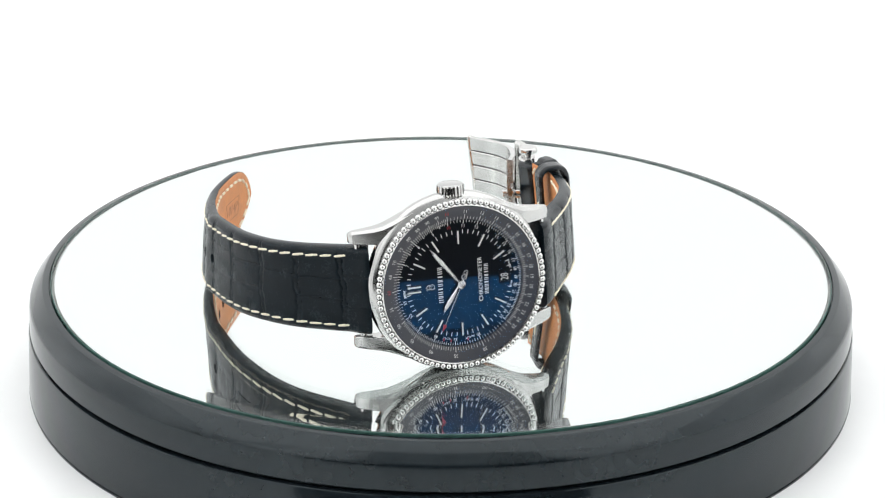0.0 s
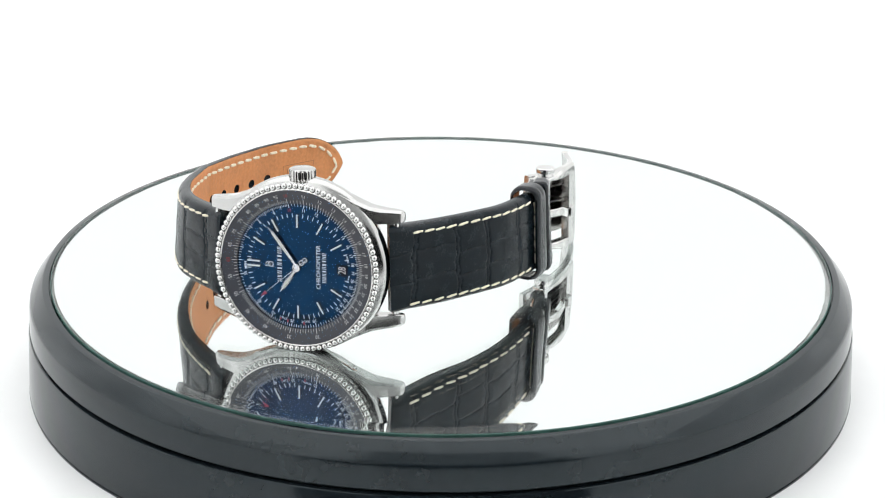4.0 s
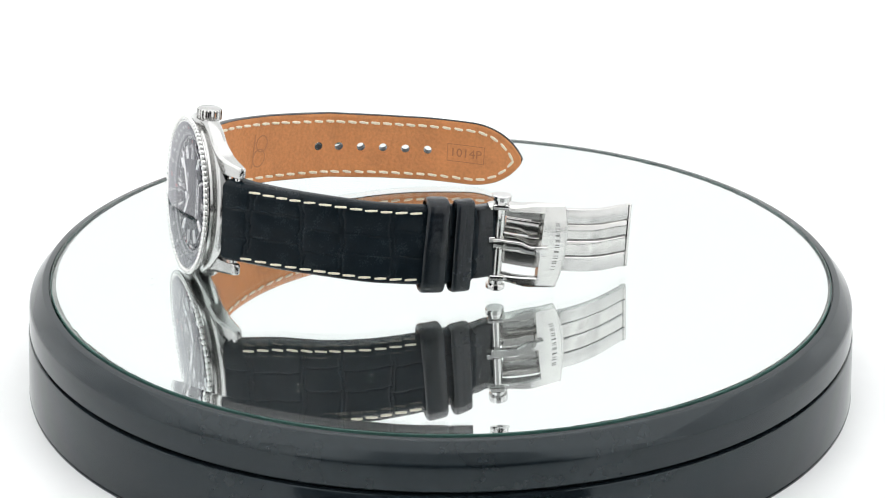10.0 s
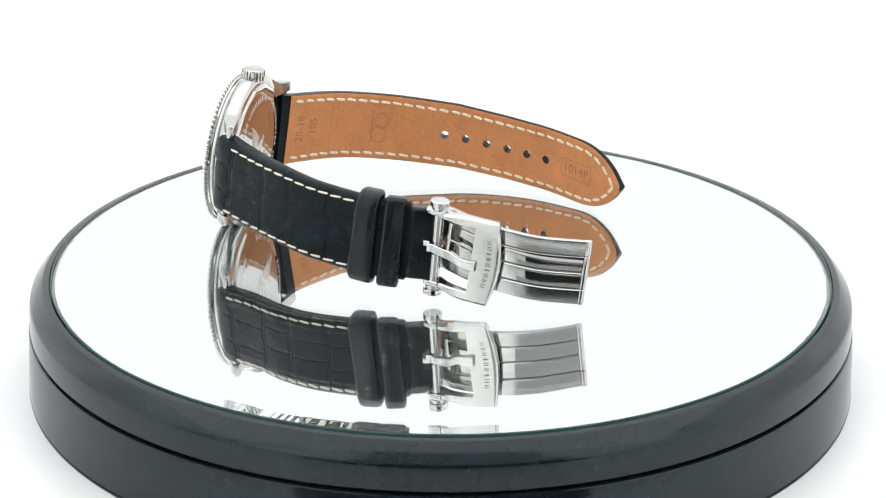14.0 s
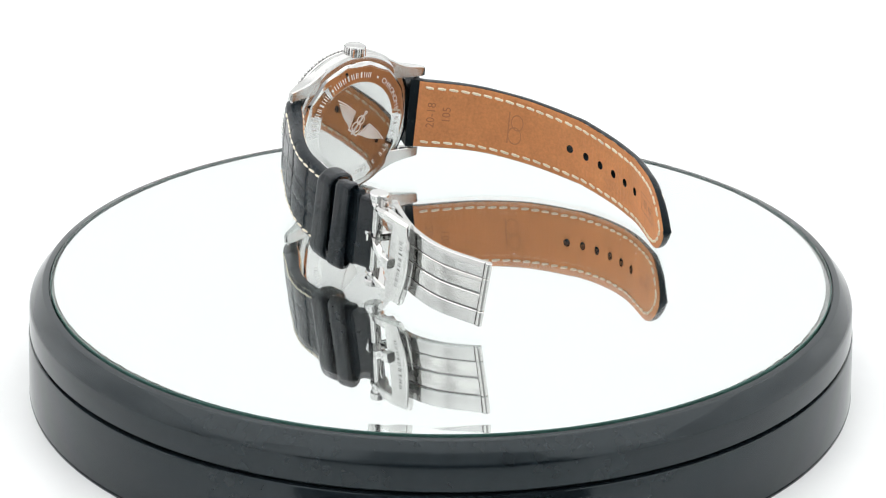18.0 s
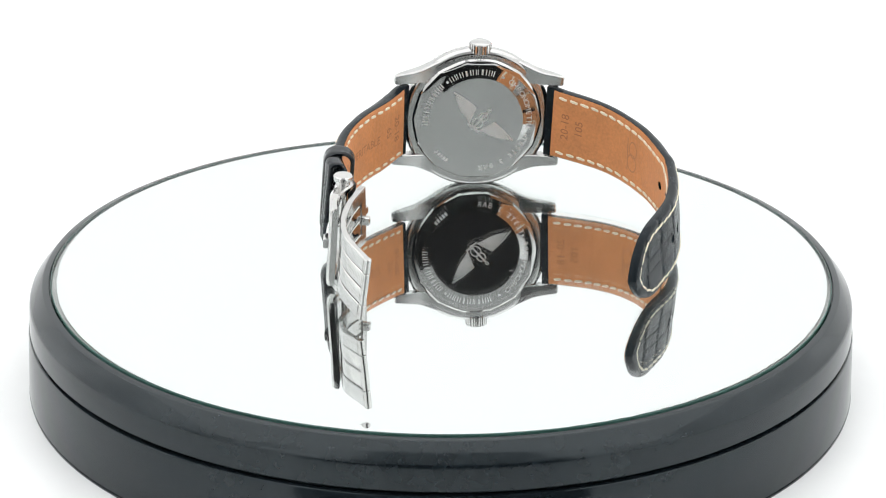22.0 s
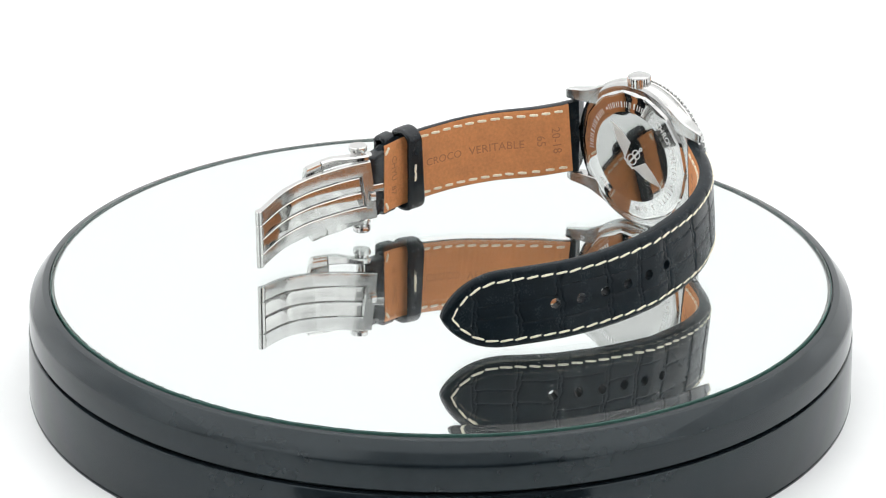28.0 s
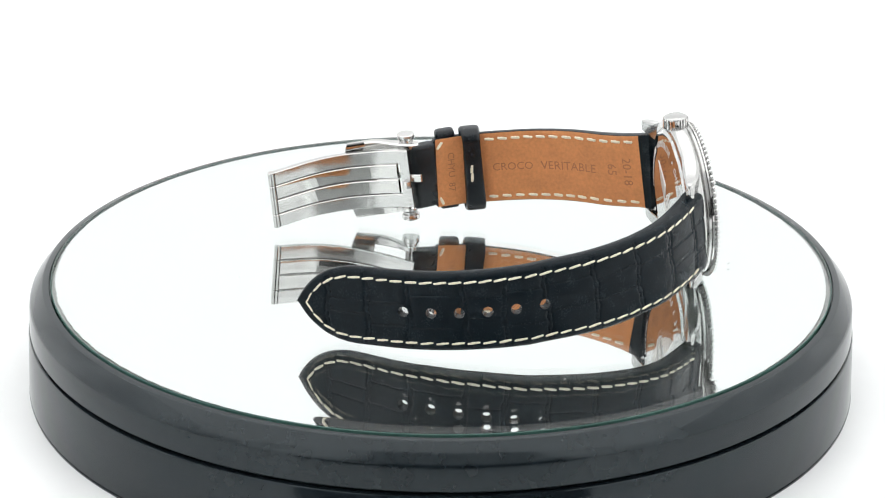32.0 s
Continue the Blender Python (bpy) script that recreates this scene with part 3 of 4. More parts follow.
def hands_of_watch():
    for theta, length, w, z, name, text in ((304.5, 7.2, 0.56, 0.55, "hour_hand", "steel hour hand with white inlay"), (52.6, 10.9, 0.46, 0.85, "minute_hand", "steel minute hand with white inlay")):
        m = W_FACE @ pose(0, 0, 0, 0, 0, -theta)
        bm = hand_blade(length, w, z)
        bm.transform(m)
        hand = part(name, bm, HAND_STEEL, WATCH, text, angle=20)
        inlay = loft([[(-length * 0.25, 0.12, z + 0.21), (-length * 0.62, w * 0.5, z + 0.21), (-length * 0.85, w * 0.3, z + 0.21), (-length * 0.85, -w * 0.3, z + 0.21), (-length * 0.62, -w * 0.5, z + 0.21), (-length * 0.25, -0.12, z + 0.21)],
                      [(-length * 0.25, 0.12, z + 0.25), (-length * 0.62, w * 0.5, z + 0.25), (-length * 0.85, w * 0.3, z + 0.25), (-length * 0.85, -w * 0.3, z + 0.25), (-length * 0.62, -w * 0.5, z + 0.25), (-length * 0.25, -0.12, z + 0.25)]])
        inlay.transform(m)
        part("inlay", inlay, LUME, hand, "white luminous inlay", smooth=False)
        part("hub", lathe([(0, z - 0.1), (0.75, z - 0.1), (0.75, z + 0.22), (0, z + 0.24)], 24, m), HAND_STEEL, hand)
    part("pinion", lathe([(0, 0), (0.3, 0), (0.3, 1.4), (0, 1.4)], 16, W_FACE), HAND_STEEL, WATCH)
    # running seconds hand, kept in its own space
    bm = loft([[(3.0, 0.10, 1.2), (-10.0, 0.07, 1.2), (-10.0, -0.07, 1.2), (3.0, -0.10, 1.2)], [(3.0, 0.06, 1.3), (-10.0, 0.04, 1.3), (-10.0, -0.04, 1.3), (3.0, -0.06, 1.3)]])
    bm.transform(Matrix.Scale(MM, 4))
    sec = part("seconds_hand", bm, HAND_STEEL, WATCH, "thin steel seconds hand with red tip", smooth=False)
    sec.matrix_basis = FACE_TURN
    part("seconds_hub", lathe([(0, 1.15), (0.9, 1.15), (0.9, 1.38), (0.78, 1.46), (0.5, 1.40), (0.42, 1.5), (0, 1.5)], 24, Matrix.Scale(MM, 4)), HAND_STEEL, sec)
    tip = loft([[(-9.3, 0.42, 1.2), (-11.0, 0.0, 1.2), (-9.3, -0.42, 1.2)], [(-9.3, 0.42, 1.32), (-11.0, 0.0, 1.32), (-9.3, -0.42, 1.32)]])
    tip.transform(Matrix.Scale(MM, 4))
    part("red_tip", tip, RED, sec, "red arrow tip", smooth=False)
    bm = bmesh.new()
    for r, cx in ((0.62, 1.75), (0.55, 2.75)):
        ring = lathe([(r - 0.17, 1.18), (r - 0.17, 1.34), (r, 1.34), (r, 1.18)], 24, Matrix.Translation((cx, 0.15, 0)), True)
        me = bpy.data.meshes.new("t")
        ring.to_mesh(me)
        ring.free()
        bm.from_mesh(me)
        bpy.data.meshes.remove(me)
    bm.transform(Matrix.Scale(MM, 4))
    part("counterweight", bm, HAND_STEEL, sec, "pierced steel counterweight")
    return sec


case()
case_back()
crown()
dial()
SECONDS = hands_of_watch()


# ---- straps ----
def smooth_line(points, n):
    """Catmull-Rom through the points, n samples evenly spaced along the line."""
    p = [Vector(x) for x in points]
    p = [2 * p[0] - p[1]] + p + [2 * p[-1] - p[-2]]
    fine = []
    for a, b, c, d in zip(p, p[1:], p[2:], p[3:]):
        for k in range(40):
            t = k / 40
            fine.append(0.5 * (2 * b + (c - a) * t + (2 * a - 5 * b + 4 * c - d) * t * t + (3 * b - a - 3 * c + d) * t ** 3))
    fine.append(p[-2])
    cum = [0.0]
    for a, b in zip(fine, fine[1:]):
        cum.append(cum[-1] + (b - a).length)
    out, j = [], 0
    for k in range(n):
        s = cum[-1] * k / (n - 1)
        while j < len(cum) - 2 and cum[j + 1] < s:
            j += 1
        f = (s - cum[j]) / max(1e-9, cum[j + 1] - cum[j])
        out.append(fine[j].lerp(fine[j + 1], f))
    return out, cum[-1]


class Ribbon:
    """The middle sheet of a strap: at(s, w, h) with s along, w across (up), h away from the wearer's side."""
    def __init__(self, points, lean, outside):
        self.pts, self.length = smooth_line(points, 400)
        self.lean, self.side = lean, outside
        self.cache = {}

    def frame_at(self, s):
        key = round(s, 3)
        if key in self.cache:
            return self.cache[key]
        f = max(0.0, min(1.0, s / self.length)) * 399
        i = min(398, int(f))
        p = self.pts[i].lerp(self.pts[i + 1], f - i)
        ta = (self.pts[min(399, i + 3)] - self.pts[max(0, i - 3)]).normalized()
        tb = (self.pts[min(399, i + 4)] - self.pts[max(0, i - 2)]).normalized()
        t = ta.lerp(tb, f - i).normalized()
        if s > self.length:
            p = p + t * (s - self.length)
        if s < 0:
            p = p + t * s
        up = Vector((0, 0, 1))
        out = t.cross(up).normalized() * self.side
        lean = self.lean[0] + (self.lean[1] - self.lean[0]) * f / 399
        v = (up - t * up.dot(t)).normalized()
        v = (v * math.cos(radians(lean)) - out * math.sin(radians(lean))).normalized()
        n = t.cross(v).normalized() * self.side
        self.cache[key] = (p, t, v, n)
        return self.cache[key]

    def at(self, s, w, h):
        p, t, v, n = self.frame_at(s)
        return (p + v * w + n * h) * MM

    def near(self, x, y):
        """The way along the strap nearest to a point of the plan."""
        k = min(range(400), key=lambda i: (self.pts[i].x - x) ** 2 + (self.pts[i].y - y) ** 2)
        return self.length * k / 399


def long_width(s, total):
    hw = 9.5 + 0.4 * max(0.0, 1 - s / 6) - 0.32 * min(1.0, s / 26) - 0.33 * min(1.0, max(0.0, (s - 35) / 35))
    tip = 15.5
    if s > total - tip:
        x = min(1.0, (s - (total - tip)) / tip)
        hw *= max(0.0, 1 - x ** 2.4) ** 0.74
    return hw


def short_width(s, total):
    return 9.5 + 0.4 * max(0.0, 1 - s / 6) - 0.12 * min(1.0, s / 40) - 1.1 * min(1.0, max(0.0, (s - total + 5.6) / 0.8))


def thickness(s):
    """Padded towards the case."""
    f = min(1.0, s / 32)
    g = min(1.0, max(0.0, (s - 45) / 45))
    return 3.7 - 1.15 * f * f * (3 - 2 * f) - 0.7 * g


def scale_relief(S, Wd, total, seed):
    """Relief of large, nearly square crocodile scales: creases across in rows, and lengthwise creases that step from row to row."""
    rng = random.Random(seed)
    wave = lambda x, f, p: 0.26 * np.sin(x * f + p) + 0.12 * np.sin(x * f * 2.7 + 2 * p)
    cuts, s = [], -3.0
    while s < total + 9:
        cuts.append(s)
        s += rng.uniform(8.6, 12.6)
    gap = np.full(S.shape, 9.0)
    seam = np.full(S.shape, 9.0)
    row = np.zeros(S.shape, int)
    for k, c in enumerate(cuts):
        slant = rng.uniform(-0.09, 0.09)
        line = c + wave(Wd, rng.uniform(0.4, 0.75), k * 1.9 + seed) + slant * Wd
        seam = np.where(np.abs(S - line) < np.abs(seam), S - line, seam)
        row += (S > line)
    for k in range(len(cuts) + 1):
        lanes = [rng.uniform(-4.2, -1.4), rng.uniform(1.4, 4.2)]
        if rng.random() < 0.45:
            lanes.pop(rng.randrange(2))
        for c in lanes:
            line = c + 0.5 * wave(S, 0.5, k * 2.3 + seed)
            gap = np.where(row == k, np.minimum(gap, np.abs(Wd - line)), gap)
    side = np.abs(seam)
    # two furrows to each seam, with a wrinkled cord between them, and single fine furrows lengthwise
    cord = np.exp(-(side / 0.30) ** 4)
    twin = np.exp(-((side - 0.46 - 0.10 * np.sin(Wd * 2.6 + seed)) / 0.15) ** 2)
    near = np.minimum(side * 0.8, gap)
    return (-0.21 * twin + cord * (-0.03 + 0.05 * np.sin(Wd * 7.5 + 3.0 * np.sin(S * 1.7)))
            - 0.17 * np.exp(-(gap / 0.15) ** 2) * (side > 0.5) - 0.05 * np.exp(-(side / 1.0) ** 2) + 0.15 * np.clip(near / 3.6, 0, 1) ** 0.6)


def strap(name, rib, width, s_end, label, seed, holes=(), lining=(0.6, 0.6), thin=1.0):
    total = s_end
    ns, nw = int(total / 0.24), 88
    th = lambda s: thickness(s) * thin
    first = 1.6
    skew = lambda s, h: s - 0.9 * max(0.0, h / (th(s) / 2)) * max(0.0, 1 - (s - first) / 5)
    ss = [first + (total - first) * i / ns for i in range(ns + 1)]
    # outer skin: from the inner edge of the lower side, round the face, to the inner edge of the upper side
    cross = []
    for k in range(nw + 1):
        cross.append(-1 + 2 * k / nw)
    grid = []
    S = np.repeat(np.array(ss)[:, None], nw + 1, 1)
    Wd = np.array([[c * max(width(s, total), 0.02) for c in cross] for s in ss])
    relief = scale_relief(S, Wd, total, seed)
    verts, faces = [], []
    rows = []
    rim = 1.7
    for i, s in enumerate(ss):
        hw = max(width(s, total), 0.02)
        t = th(s)
        row = []
        edge = min(rim, hw)
        # lower side wall
        for h in (-t / 2, -t * 0.3):
            row.append(rib.at(skew(s, h), -hw, h))
        for k, c in enumerate(cross):
            w = c * hw
            d = hw - abs(w)
            drop = 0.0
            if d < edge:
                drop = (1 - math.sqrt(max(0.0, 1 - ((edge - d) / edge) ** 2))) * t * 0.62
            pad = 0.35 * (t / 4.2) * (1 - (w / hw) ** 2)
            stitch_dip = -0.10 * math.exp(-((d - 1.6) / 0.5) ** 2)
            fade = min(1.0, d / 1.2)
            h = t / 2 - drop + pad * 0.6 + stitch_dip + float(relief[i, k]) * fade
            row.append(rib.at(skew(s, h), w, h))
        for h in (-t * 0.3, -t / 2):
            row.append(rib.at(skew(s, h), hw, h))
        rows.append(row)
    n = len(rows[0])
    for r in rows:
        verts += r
    hole_s = list(holes)
    r_hole = 1.12

    def inside(s, w):
        return any((s - a) ** 2 + w * w < (r_hole + 0.24) ** 2 for a in hole_s)
    for i in range(ns):
        sm = (ss[i] + ss[i + 1]) / 2
        for k in range(n - 1):
            if 2 <= k < 2 + nw and hole_s:
                c = (cross[k - 2] + cross[k - 1]) / 2
                if inside(sm, c * width(sm, total)):
                    continue
            faces.append((i * n + k, i * n + k + 1, (i + 1) * n + k + 1, (i + 1) * n + k))
    # closed ends
    for i in (0, ns):
        a = [i * n + k for k in range(n)]
        faces.append(a if i == 0 else a[::-1])
    # back of the skin under the lining
    for i in range(ns):
        sm = (ss[i] + ss[i + 1]) / 2
        if not any(abs(sm - a) < 1.2 for a in hole_s):
            faces.append((i * n, (i + 1) * n, (i + 1) * n + n - 1, i * n + n - 1))
    # eyelets of the buckle holes
    for a in hole_s:
        at = len(verts)
        for k in range(20):
            g = 2 * math.pi * k / 20
            verts.append(rib.at(a + r_hole * 1.05 * math.cos(g), r_hole * 1.05 * math.sin(g), th(a) / 2 + 0.22))
            verts.append(rib.at(a + r_hole * math.cos(g), r_hole * math.sin(g), th(a) / 2 - 0.25))
            verts.append(rib.at(a + r_hole * math.cos(g), r_hole * math.sin(g), -th(a) / 2 - 0.3))
        for k in range(20):
            b, c = at + 3 * k, at + 3 * ((k + 1) % 20)
            faces += [(b, c, c + 1, b + 1), (b + 1, c + 1, c + 2, b + 2)]
        # flat collar that hides the cut of the skin
        at = len(verts)
        for k in range(20):
            g = 2 * math.pi * k / 20
            verts.append(rib.at(a + 1.65 * math.cos(g), 1.65 * math.sin(g), th(a) / 2 + 0.20))
            verts.append(rib.at(a + r_hole * 1.05 * math.cos(g), r_hole * 1.05 * math.sin(g), th(a) / 2 + 0.22))
        for k in range(20):
            b, c = at + 2 * k, at + 2 * ((k + 1) % 20)
            faces.append((b, c, c + 1, b + 1))
    me = bpy.data.meshes.new(name)
    me.from_pydata(verts, [], faces)
    me.validate()
    bm = bmesh.new()
    bm.from_mesh(me)
    bmesh.ops.recalc_face_normals(bm, faces=bm.faces)
    bm.to_mesh(me)
    bm.free()
    skin = mesh_part(name, me, LEATHER, WATCH, label, angle=50)
    # lining sheet on the wearer's side
    l0, l1 = lining
    verts, faces = [], []
    nl, nx = int((l1 - l0) / 0.30), 50
    for i in range(nl + 1):
        s = l0 + (l1 - l0) * i / nl
        hw = max(width(s, total) - 0.10, 0.01)
        for k in range(nx + 1):
            c = -1 + 2 * k / nx
            d = hw * (1 - abs(c))
            h = -th(s) / 2 - 0.28 + 0.22 * math.exp(-(d / 0.35) ** 2) + 0.05 * math.exp(-((d - 1.5) / 0.4) ** 2)
            # leather drawn in where the thread goes through, and fine creases across the strap
            h += 0.10 * math.exp(-((d - 1.4) / 0.7) ** 2) * (0.5 + 0.5 * math.cos(2 * math.pi * (s - 5.2) / 3.23)) ** 2
            h += 0.022 * math.sin(s * 3.7 + 0.8 * math.sin(c * 2.3 + s * 0.3)) * math.sin(s * 0.23 + 0.6) ** 2 * min(1.0, d / 2.5)
            verts.append(rib.at(s, c * hw, h))
    m = nx + 1
    for i in range(nl):
        s = l0 + (l1 - l0) * (i + 0.5) / nl
        for k in range(nx):
            c = -1 + 2 * (k + 0.5) / nx
            if hole_s and inside(s, c * width(s, total)):
                continue
            faces.append((i * m + k, (i + 1) * m + k, (i + 1) * m + k + 1, i * m + k + 1))
    for a in hole_s:
        at = len(verts)
        for k in range(20):
            g = 2 * math.pi * k / 20
            verts.append(rib.at(a + 1.5 * math.cos(g), 1.5 * math.sin(g), -th(a) / 2 - 0.275))
            verts.append(rib.at(a + r_hole * math.cos(g), r_hole * math.sin(g), -th(a) / 2 - 0.295))
        for k in range(20):
            b, c = at + 2 * k, at + 2 * ((k + 1) % 20)
            faces.append((b, b + 1, c + 1, c))
    me = bpy.data.meshes.new("lining")
    me.from_pydata(verts, [], faces)
    me.validate()
    mesh_part("lining", me, LINING, skin, "smooth tan calf lining", angle=60)
    return skin, th


STITCH = bpy.data.meshes.new("stitch")


def make_stitch():
    bm = bmesh.new()
    secs = []
    for k in range(15):
        x = -1.40 + 2.80 * k / 14
        r = 0.28 * math.sqrt(max(0.22, 1 - abs(x / 1.44) ** 6))
        row = []
        for j in range(10):
            a = 2 * math.pi * j / 10
            lay = 1 + 0.10 * math.cos(2 * (a - 2.2 * x))
            row.append((x * MM, r * 1.12 * lay * math.cos(a) * MM, r * 0.82 * lay * math.sin(a) * MM))
        secs.append(row)
    loft(secs, None, True, bm)
    bm.to_mesh(STITCH)
    bm.free()
    STITCH.materials.append(THREAD)
    STITCH.shade_smooth()


make_stitch()


def sew(rib, path, parent, height, pitch=3.2):
    """Lays stitches along a path of (s, w), on the face at height(s)."""
    rng = random.Random(len(path))
    cum = [0.0]
    for (a, b), (c, d) in zip(path, path[1:]):
        cum.append(cum[-1] + math.hypot(c - a, d - b))
    n = int(cum[-1] / pitch)
    j = 0
    for k in range(n):
        g = (k + 0.5) * cum[-1] / n
        while cum[j + 1] < g:
            j += 1
        f = (g - cum[j]) / (cum[j + 1] - cum[j])
        s, w = path[j][0] + (path[j + 1][0] - path[j][0]) * f, path[j][1] + (path[j + 1][1] - path[j][1]) * f
        ds, dw = path[j + 1][0] - path[j][0], path[j + 1][1] - path[j][1]
        p, t, v, nn = rib.frame_at(s)
        x = (t * ds + v * dw).normalized()
        h = height(s)
        z = nn if h > 0 else -nn
        y = z.cross(x)
        m = Matrix((x, y, z)).transposed().to_4x4()
        m.translation = rib.at(s, w, h)
        ob = new("stitch", STITCH)
        ob.parent = parent
        ob.matrix_basis = m @ pose(0, 0, 0, rng.uniform(-8, 8), 0, rng.uniform(3, 8) if h > 0 else -rng.uniform(3, 8)) @ Matrix.Diagonal((rng.uniform(0.93, 1.05) * (1 if h > 0 else 0.84), 0.86 if h > 0 else 1.2, 0.9 if h > 0 else 1.1, 1))


def edge_path(width, total, s0, s1, inset, side):
    out = []
    n = int((s1 - s0) / 0.4)
    for k in range(n + 1):
        s = s0 + (s1 - s0) * k / n
        out.append((s, side * max(0.0, width(s, total) - inset)))
    return out


A0, A1 = in_watch(-17.6, 0.0, -3.9), in_watch(-20.8, 0.0, -6.0)
LONG = Ribbon([A0, A1, (-32.3, -54.2, 15.85), (-43.4, -43.5, 14.0), (-50.75, -30.0, 12.4), (-52.55, -24.7, 11.75), (-53.7, -19.0, 11.15), (-54.45, -13.1, 10.65),
               (-54.6, -7.2, 10.2), (-54.3, -1.3, 9.9), (-52.4, 8.6, 9.3), (-48.9, 23.3, 8.3)], (5.5, 4), -1)
B0, B1 = in_watch(18.4, 0.0, -3.8), in_watch(20.9, 0.0, -6.3)
SHORT = Ribbon([B0, B1, (24.5, -38.0, 17.6), (27.5, -27.4, 16.9), (28.9, -16.2, 15.8), (27.3, -2.7, 14.5), (24.0, 5.4, 13.8), (20.9, 10.6, 13.3)], (5.5, 4), 1)


def long_strap():
    total = LONG.length
    h6 = LONG.near(-54.0, -1.5)
    holes = [h6 - 6.05 * k for k in range(6)]
    skin, th = strap("long_strap", LONG, long_width, total, "long black crocodile strap end with pointed tip", 3, holes, (4.1, total - 0.25))
    path = edge_path(long_width, total, 5.2, total - 13.2, 1.55, 1)
    # round the point
    tip = []
    for k in range(60):
        s = total - 13.2 + 11.2 * k / 59
        tip.append((s, max(0.0, long_width(s + 1.9 * (k / 59), total) - 1.55 * (1 - 0.3 * k / 59))))
    upper = path + tip
    lower = [(s, -w) for s, w in upper]
    # the seams move inwards away from the case
    for p, side in ((upper, 1), (lower, -1)):
        back = lambda s: (0.5 if side > 0 else 0.2) * min(1.0, s / 45)
        deep = lambda s: 0.05 + 0.5 * min(1.0, s / 45) if side > 0 else 0.4
        sew(LONG, [(s, side * max(0.0, abs(w) - back(s))) for s, w in p], skin, lambda s: -th(s) / 2 - 0.40)
        sew(LONG, [(s, side * max(0.0, abs(w) - deep(s))) for s, w in p], skin, lambda s: th(s) / 2 + 0.10)
    # stamps on the lining, letter tops towards the case or upright along the strap
    hgt = lambda s: -th(s) / 2 - 0.285
    along = lambda cs, cw: (lambda x, y, z: LONG.at(cs + x, cw + y, hgt(cs + x) - 0.01 - z))
    across = lambda cs, cw: (lambda x, y, z: LONG.at(cs - y, cw + x, hgt(cs - y) - 0.02 - z))
    sb = LONG.near(-51.8, 8.6)
    frame_bars = [(-5.0, 5.0, 2.35, 2.5), (-5.0, 5.0, -2.5, -2.35), (-5.0, -4.85, -2.35, 2.35), (4.85, 5.0, -2.35, 2.35)]
    part("stamped_frame", bars(frame_bars, along(sb, 0), None, 0.03), STAMP, skin, "darker brown stamped frame", smooth=False)
    for bm in (glyphs("1014P", 3.45, along(sb, 0), None, 0.03), glyphs("20-18", 3.2, across(8.0, 0), None, 0.03), glyphs("105", 3.2, across(12.2, 0.4), None, 0.03)):
        part("stamped_lettering", bm, STAMP, skin, "darker brown stamped lettering", smooth=False)
    mark = bmesh.new()
    ring = lambda cs, cw, r0, r1: bars([(2 * math.pi * k / 24, 2 * math.pi * (k + 1.05) / 24, r0, r1) for k in range(24)],
                                       lambda x, y, z: LONG.at(cs + y * math.sin(x) * 0.8, cw + y * math.cos(x), hgt(cs + y * math.sin(x) * 0.8) - 0.01 - z), mark, 0.03)
    ring(32.5, 1.9, 2.0, 2.4)
    ring(32.0, -2.0, 2.2, 2.6)
    bars([(-0.2, 0.2, -4.6, 4.6)], along(30.0, 0), mark, 0.03)
    part("pressed_emblem", mark, DEBOSS_SHADE, skin, "blind-pressed emblem, the shade of its hollows put into the colour", smooth=False)


def keeper(rib, s0, s1, parent, name, label, inner, wide=3.6):
    """A leather loop round the strap."""
    bm = bmesh.new()
    secs = []
    sm = (s0 + s1) / 2
    t, hw = thickness(sm), 9.3
    n = 16
    for k in range(n + 1):
        s = s0 + (s1 - s0) * k / n
        e = min(k, n - k) / 3
        swell = 0.0 if e >= 1 else (1 - math.sqrt(1 - (1 - e) ** 2)) * 0.5
        outline = []
        loop = rounded(2 * hw + wide - swell, t + 3.1 + inner - swell * 2, min(3.0, (t + 3.0 + inner) / 2 - 0.6), 7)
        for x, y in loop:
            outline.append(rib.at(s + 0.25 * math.sin(x * 0.5 + s0), x, y + 0.35 - inner / 2 + 0.12 * noise.noise(Vector((x * 0.5, y, s))) + 0.09 * noise.noise(Vector((x * 1.9, y * 1.9 + 7, s * 1.1)))))
        secs.append(outline)
    inside = []
    for k in (n, 0):
        s = s0 + (s1 - s0) * k / n
        inside.append([rib.at(s, x, y + 0.35 - inner / 2) for x, y in rounded(2 * hw + wide - 1.8, t + 1.1 + inner, min(2.1, (t + 1.1 + inner) / 2 - 0.1), 7)])
    loft(secs + inside + [secs[0]], None, False, bm)
    return part(name, bm, KEEPER_HIDE, parent, label, angle=50)


